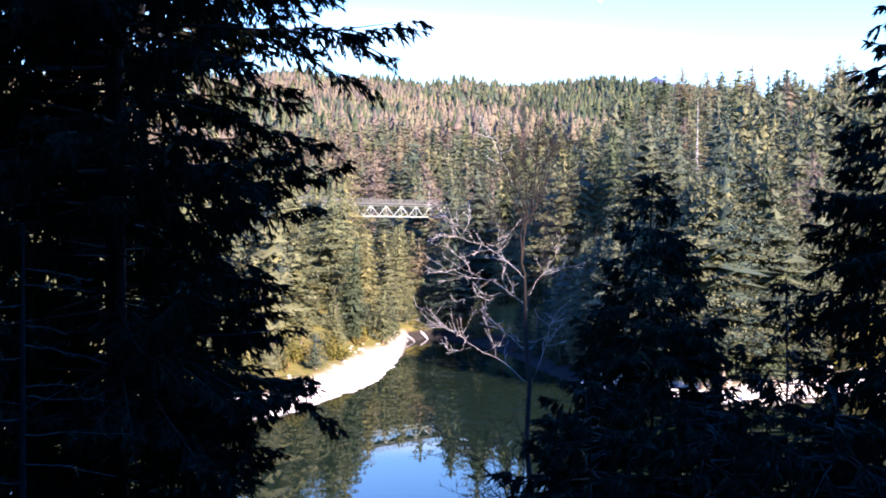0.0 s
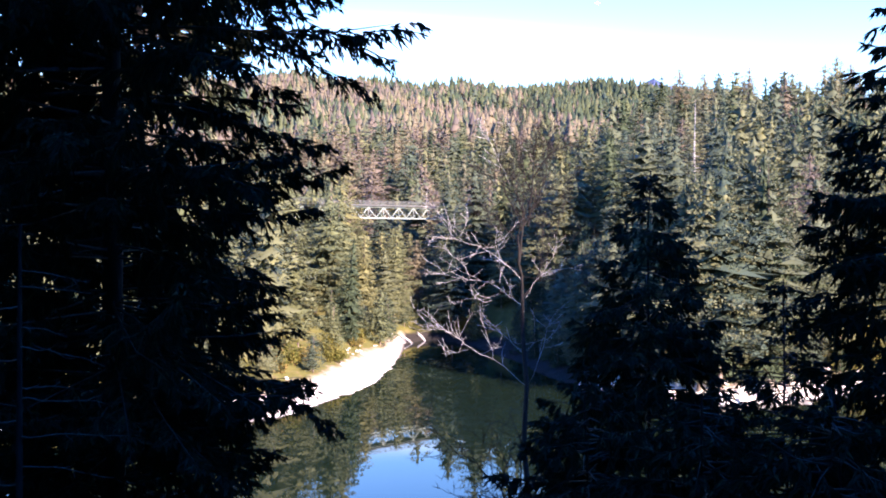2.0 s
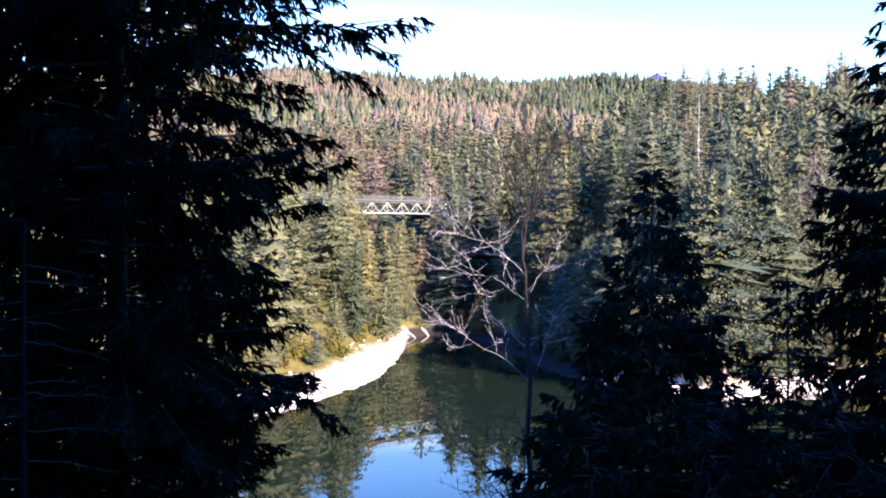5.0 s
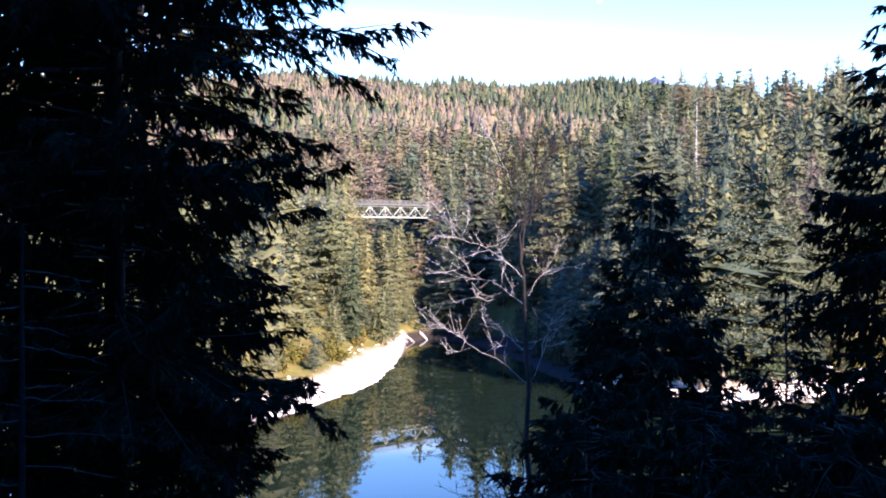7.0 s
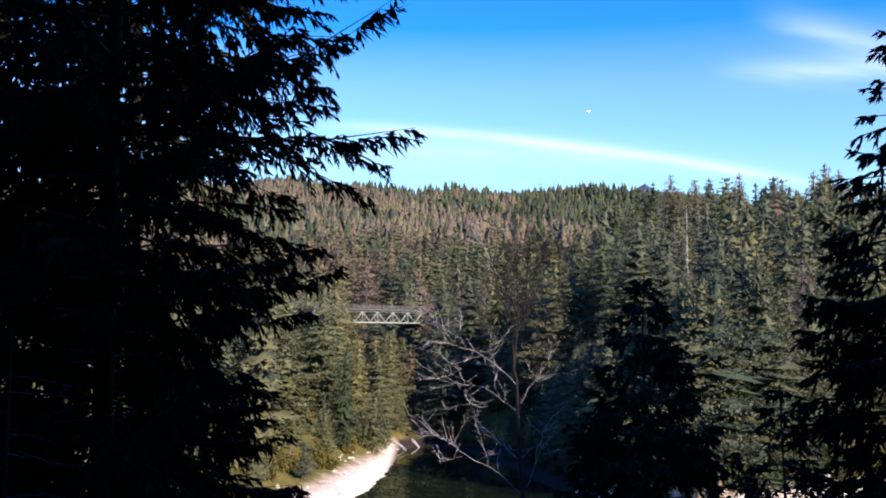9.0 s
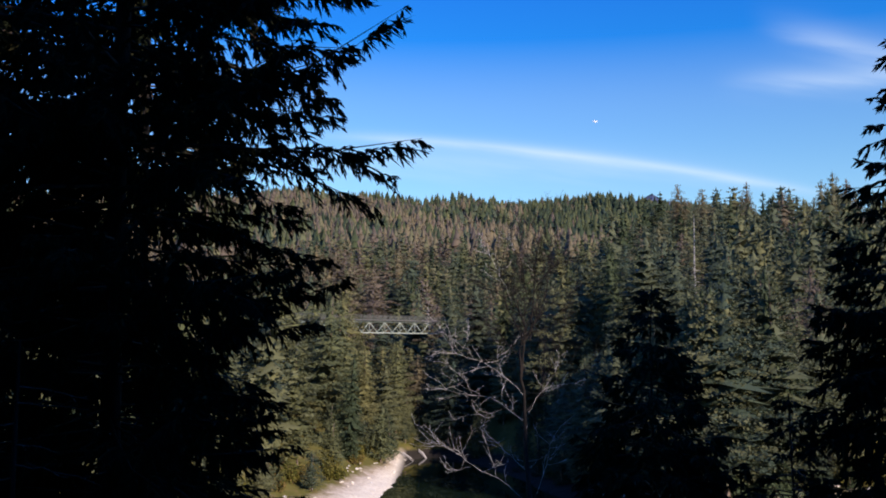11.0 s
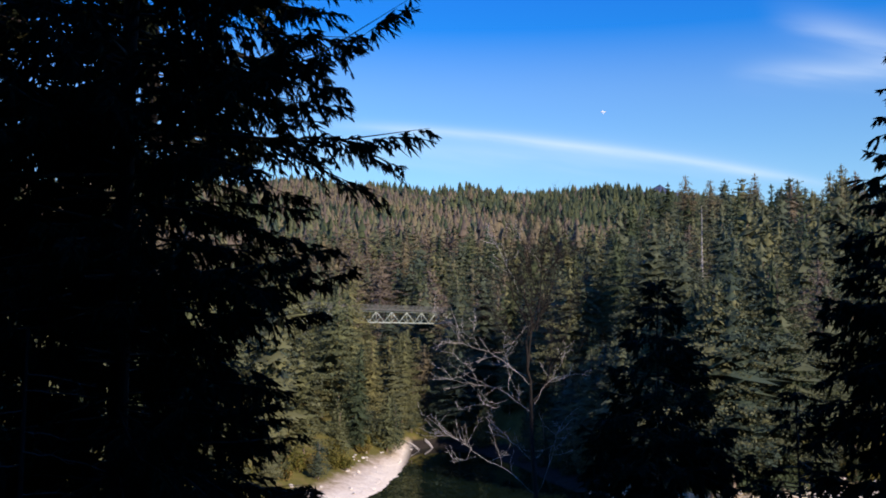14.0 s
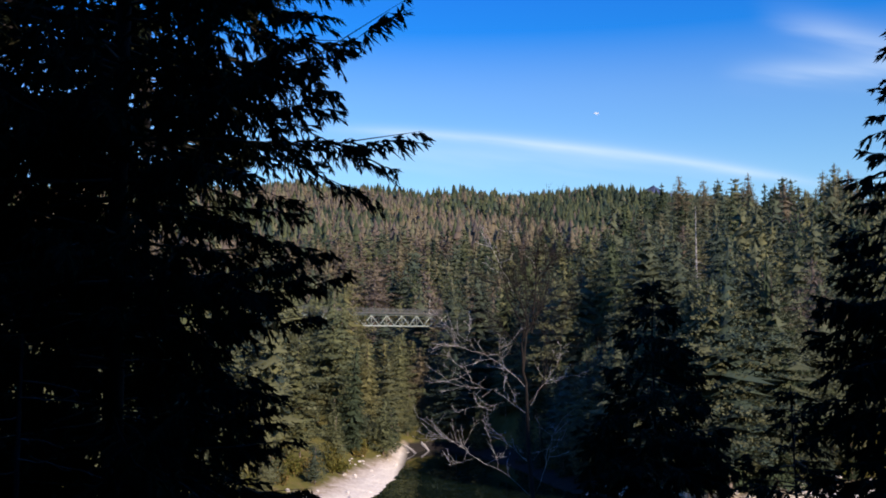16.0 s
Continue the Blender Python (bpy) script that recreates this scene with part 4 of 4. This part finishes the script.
def bare_tree():
    D = 33.0
    thing = new("bare_tree")
    tagged(thing, "leafless broadleaf tree with pale crooked sunlit twigs", "tree")
    rng = np.random.default_rng(8)
    base = foot(86, D)
    trunk = [np.array(base) - (0, 0, 0.3), sight(92, -330, D), sight(90, -270, D), sight(84, -210, D), sight(87, -150, D), sight(83, -100, D), sight(82, -40, D)]
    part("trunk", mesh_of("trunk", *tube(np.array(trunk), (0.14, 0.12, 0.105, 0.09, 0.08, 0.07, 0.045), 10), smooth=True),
         shaded_bark, thing, "blackish-brown trunk with shade put into its colour")
    # bearing and height of each limb in thousandths, its girth, how far it leans away, and whether its bark is painted
    # sunlit or shaded
    dark = [([(82, -40), (84, 10), (92, 24), (95, 70), (96, 100), (92, 128)], 0.050, 0), ([(82, -40), (80, 0), (78, 24), (70, 47), (66, 58)], 0.050, -0.4),
            ([(88, 10), (104, 40), (112, 80), (108, 115)], 0.030, 1.0), ([(78, 20), (62, 44), (60, 90), (68, 126)], 0.026, -1.2),
            ([(84, -60), (104, -36), (122, 5), (134, 62)], 0.030, 0.8), ([(94, 60), (110, 84), (128, 92), (142, 88)], 0.020, -0.8),
            ([(80, -10), (52, 20), (30, 40), (12, 46)], 0.020, 1.2), ([(95, 40), (84, 70), (80, 104), (86, 136)], 0.022, 0.6),
            ([(72, 44), (50, 62), (38, 60), (24, 72)], 0.018, 0.8), ([(84, -20), (66, 6), (48, 8), (30, 22)], 0.018, -0.7)]
    pale = [([(70, 47), (61, 64), (44, 92), (33, 106)], 0.020, -0.8), ([(94, 76), (80, 90), (73, 103), (66, 120)], 0.014, 0.5),
            ([(82, -45), (55, -15), (25, 3), (-2, 7)], 0.020, -1.5), ([(77, -34), (62, -25), (47, -22)], 0.014, 0.8),
            ([(84, -90), (76, -67), (31, -42), (5, -37), (-13, -35)], 0.022, 1.0), ([(86, -62), (100, -40), (120, -36), (136, -36)], 0.018, 0.6),
            ([(85, -150), (60, -128), (30, -115), (18, -98), (8, -93), (-11, -90)], 0.020, -1.0), ([(84, -118), (62, -98), (39, -76)], 0.014, 1.2),
            ([(88, -150), (104, -108), (109, -85), (117, -78)], 0.016, -0.5), ([(26, 2), (5, 17), (-14, 42)], 0.012, 0.4),
            ([(30, -42), (22, -26), (10, -20), (2, -8)], 0.011, -0.6), ([(28, -114), (14, -118), (4, -116), (-2, -106)], 0.012, 0.7),
            ([(60, -58), (42, -62), (24, -60), (10, -66)], 0.012, 0.9), ([(100, -40), (112, -24), (118, -4)], 0.011, -0.4),
            ([(20, 0), (30, 18), (26, 34)], 0.010, 0.6), ([(62, -25), (54, -4), (58, 14)], 0.010, -0.5)]
    for group, wood, many, words in ((dark, shaded_bark, 1.7, "upright brown limb, darkened for shade, with fine twigs"), (pale, grey_or_sunlit_bark, 0.8, "crooked limb painted pale as sunlit, with fine twigs")):
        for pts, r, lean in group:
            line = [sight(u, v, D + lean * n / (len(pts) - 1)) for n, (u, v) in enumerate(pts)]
            part("limb", mesh_of("limb", *join(limb(line, r * (1.0 if wood == shaded_bark else 0.36), 0.0035, rng, many=many))), wood, thing, words)


bare_tree()


def dead_tree():
    """A thin dead trunk with level, broken-off side sticks."""
    D = 9.5
    thing = new("dead_spruce")
    tagged(thing, "thin dead spruce trunk with bare level side sticks", "tree")
    rng = np.random.default_rng(4)
    x, y, z = foot(-424, D)
    part("trunk", mesh_of("trunk", *tube([(x, y, z - 0.3), (x, y, z + 2.5), (x + 0.02, y, z + 5.0)], (0.045, 0.035, 0.014), 8)), shaded_bark, thing)
    for n in range(24):
        h, a, ln = z + 0.3 + n * 0.185 + rng.uniform(-0.08, 0.08), rng.uniform(-0.6, 0.6) + (0 if n % 3 else math.pi), rng.uniform(0.5, 1.2)
        q = np.array([x, y, h])
        w = np.array([math.cos(a), math.sin(a) * 0.6, rng.uniform(-0.12, 0.05)])
        part("stick", mesh_of("stick", *join(limb([q, q + w * ln * 0.5, q + w * ln - (0, 0, 0.05)], 0.009, 0.003, rng, 1, 0.6))), reddish_bark, thing)


dead_tree()


def bush(name, at, high, wide, rng, label, leaves=True, mat=None, stems=5):
    thing = new(name)
    thing.location = at
    tagged(thing, label, "shrub", "shrubs by the lake")
    sticks, tips = [], []
    for _ in range(stems):
        a, r = rng.uniform(0, 6.283), wide * rng.uniform(0.2, 1.0)
        end = np.array([r * math.cos(a), r * math.sin(a), high * rng.uniform(0.6, 1.0)])
        sticks += limb([(0, 0, -0.1), end * 0.5 + (0, 0, high * 0.1), end], 0.03, 0.006, rng, 0 if leaves else 2, 1.0)
        tips.append(end)
    part("stem", mesh_of("stem", *join(sticks)), reddish_bark if leaves else shaded_bark, thing)
    if leaves:
        n = 420
        p = np.array(tips)[rng.integers(len(tips), size=n)] * rng.uniform(0.35, 1.0, (n, 1)) + rng.normal(size=(n, 3)) * np.array([wide, wide, high]) * 0.16
        p[:, 2] = np.maximum(p[:, 2], 0.05)
        v = sprays(p, unit(rng.normal(size=(n, 3))), rng.uniform(0.15, 0.4, n), rng.uniform(0.1, 0.28, n), rng)
        part("foliage", mesh_of("foliage", *v, np.repeat(np.clip(rng.normal(rng.uniform(0.2, 0.9), 0.12, n), 0, 1), 4)), mat or shrub_leaves, thing)
    return thing


rng = np.random.default_rng(31)
made = 0
while made < 40:
    if made < 28:
        y = rng.uniform(103, 165)
        x = rng.uniform(-24, -4)
    else:
        y = rng.uniform(112, 124)
        x = rng.uniform(16, 52)
    dd = float(lake_distance(np.array([x]), np.array([y]))[0])
    if not 5.0 < dd < 9.0:
        continue
    bush("shrub", (x, y, float(ground_height(x, y))), rng.uniform(0.9, 2.6), rng.uniform(0.7, 1.6), rng, "yellowing leafy shrub at the edge of the bank")
    made += 1
for u, d_, h in ((20, 21, 1.6), (-150, 13, 2.2), (60, 14, 1.0)):
    bush("bare_shrub", foot(u, d_), h, h * 0.6, rng, "leafless dark twiggy shrub on the near slope", False, stems=6)


def leaning_shrub():
    """A tall leafless shrub that leans out over the water."""
    D = 17.0
    thing = new("bare_shrub")
    tagged(thing, "tall leafless shrub leaning towards the water", "shrub", "shrubs by the lake")
    rng = np.random.default_rng(12)
    root = np.array(foot(86, D)) - (0, 0, 0.1)
    for pts in ([(72, -290), (48, -240), (18, -212), (-16, -192)], [(74, -285), (62, -240), (54, -208), (40, -196)],
                [(66, -290), (36, -258), (12, -250), (-8, -256)], [(80, -300), (84, -250), (78, -214), (66, -202)],
                [(70, -300), (44, -285), (24, -288)]):
        line = [root] + [sight(u, v, D + rng.normal() * 0.3) for u, v in pts]
        part("stem", mesh_of("stem", *join(limb(line, 0.022, 0.004, rng, 2, 0.8))), shaded_bark, thing)


leaning_shrub()

# ---- stones and driftwood on the banks ----
def rock_mesh(rng):
    bm = bmesh.new()
    bmesh.ops.create_icosphere(bm, subdivisions=1, radius=1.0)
    stretch = Vector((rng.uniform(0.8, 1.4), rng.uniform(0.7, 1.1), rng.uniform(0.45, 0.8)))
    for v in bm.verts:
        v.co = Vector([v.co[q] * stretch[q] for q in range(3)]) * rng.uniform(0.75, 1.15)
    me = bpy.data.meshes.new("rock")
    bm.to_mesh(me)
    bm.free()
    me.materials.append(stone_mat)
    return me


rng = np.random.default_rng(77)
rock_shapes = [rock_mesh(rng) for _ in range(8)]
made = 0
while made < 150:
    if made < 60:
        x, y, big = rng.uniform(-24, -5), rng.uniform(99, 165), rng.uniform(0.12, 0.4)
    else:
        x, y, big = rng.uniform(15, 52), rng.uniform(106, 122), rng.uniform(0.2, 0.85)
    dd = float(lake_distance(np.array([x]), np.array([y]))[0])
    if not 0.3 < dd < 7.0:
        continue
    rock = new("rock", rock_shapes[int(rng.integers(8))])
    rock.matrix_basis = pose(x, y, float(ground_height(x, y)) + 0.12 * big, rng.uniform(-12, 12), rng.uniform(-12, 12), rng.uniform(0, 360)) @ Matrix.Scale(big, 4)
    tagged(rock, "pale limestone boulder on the lake bank" if big > 0.45 else "small pale limestone rock on the gravel bank", "rock", "rocks of the lake bank")
    made += 1

for n in range(6):
    x, y = (rng.uniform(-5.8, -3.0), rng.uniform(166, 176)) if n < 6 else (rng.uniform(-15, -8), rng.uniform(110, 128))
    if float(lake_distance(np.array([x]), np.array([y]))[0]) < 0.2:
        x -= 2.5
    a, ln = rng.uniform(0.3, 1.2), rng.uniform(1.6, 3.6)
    z0, z1 = (float(ground_height(x + q * ln * math.cos(a), y - q * ln * math.sin(a))) + 0.1 for q in (0, 1))
    log = part("driftwood_log", mesh_of("driftwood_log", *join([tube([(x, y, z0), (x + ln * 0.5 * math.cos(a), y - ln * 0.5 * math.sin(a), (z0 + z1) / 2 + 0.06),
                                                                  (x + ln * math.cos(a), y - ln * math.sin(a), z1)], (0.13, 0.11, 0.06), 7)])), grey_or_sunlit_bark)
    tagged(log, "bleached driftwood log lying on the bank", "log", "driftwood on the bank")
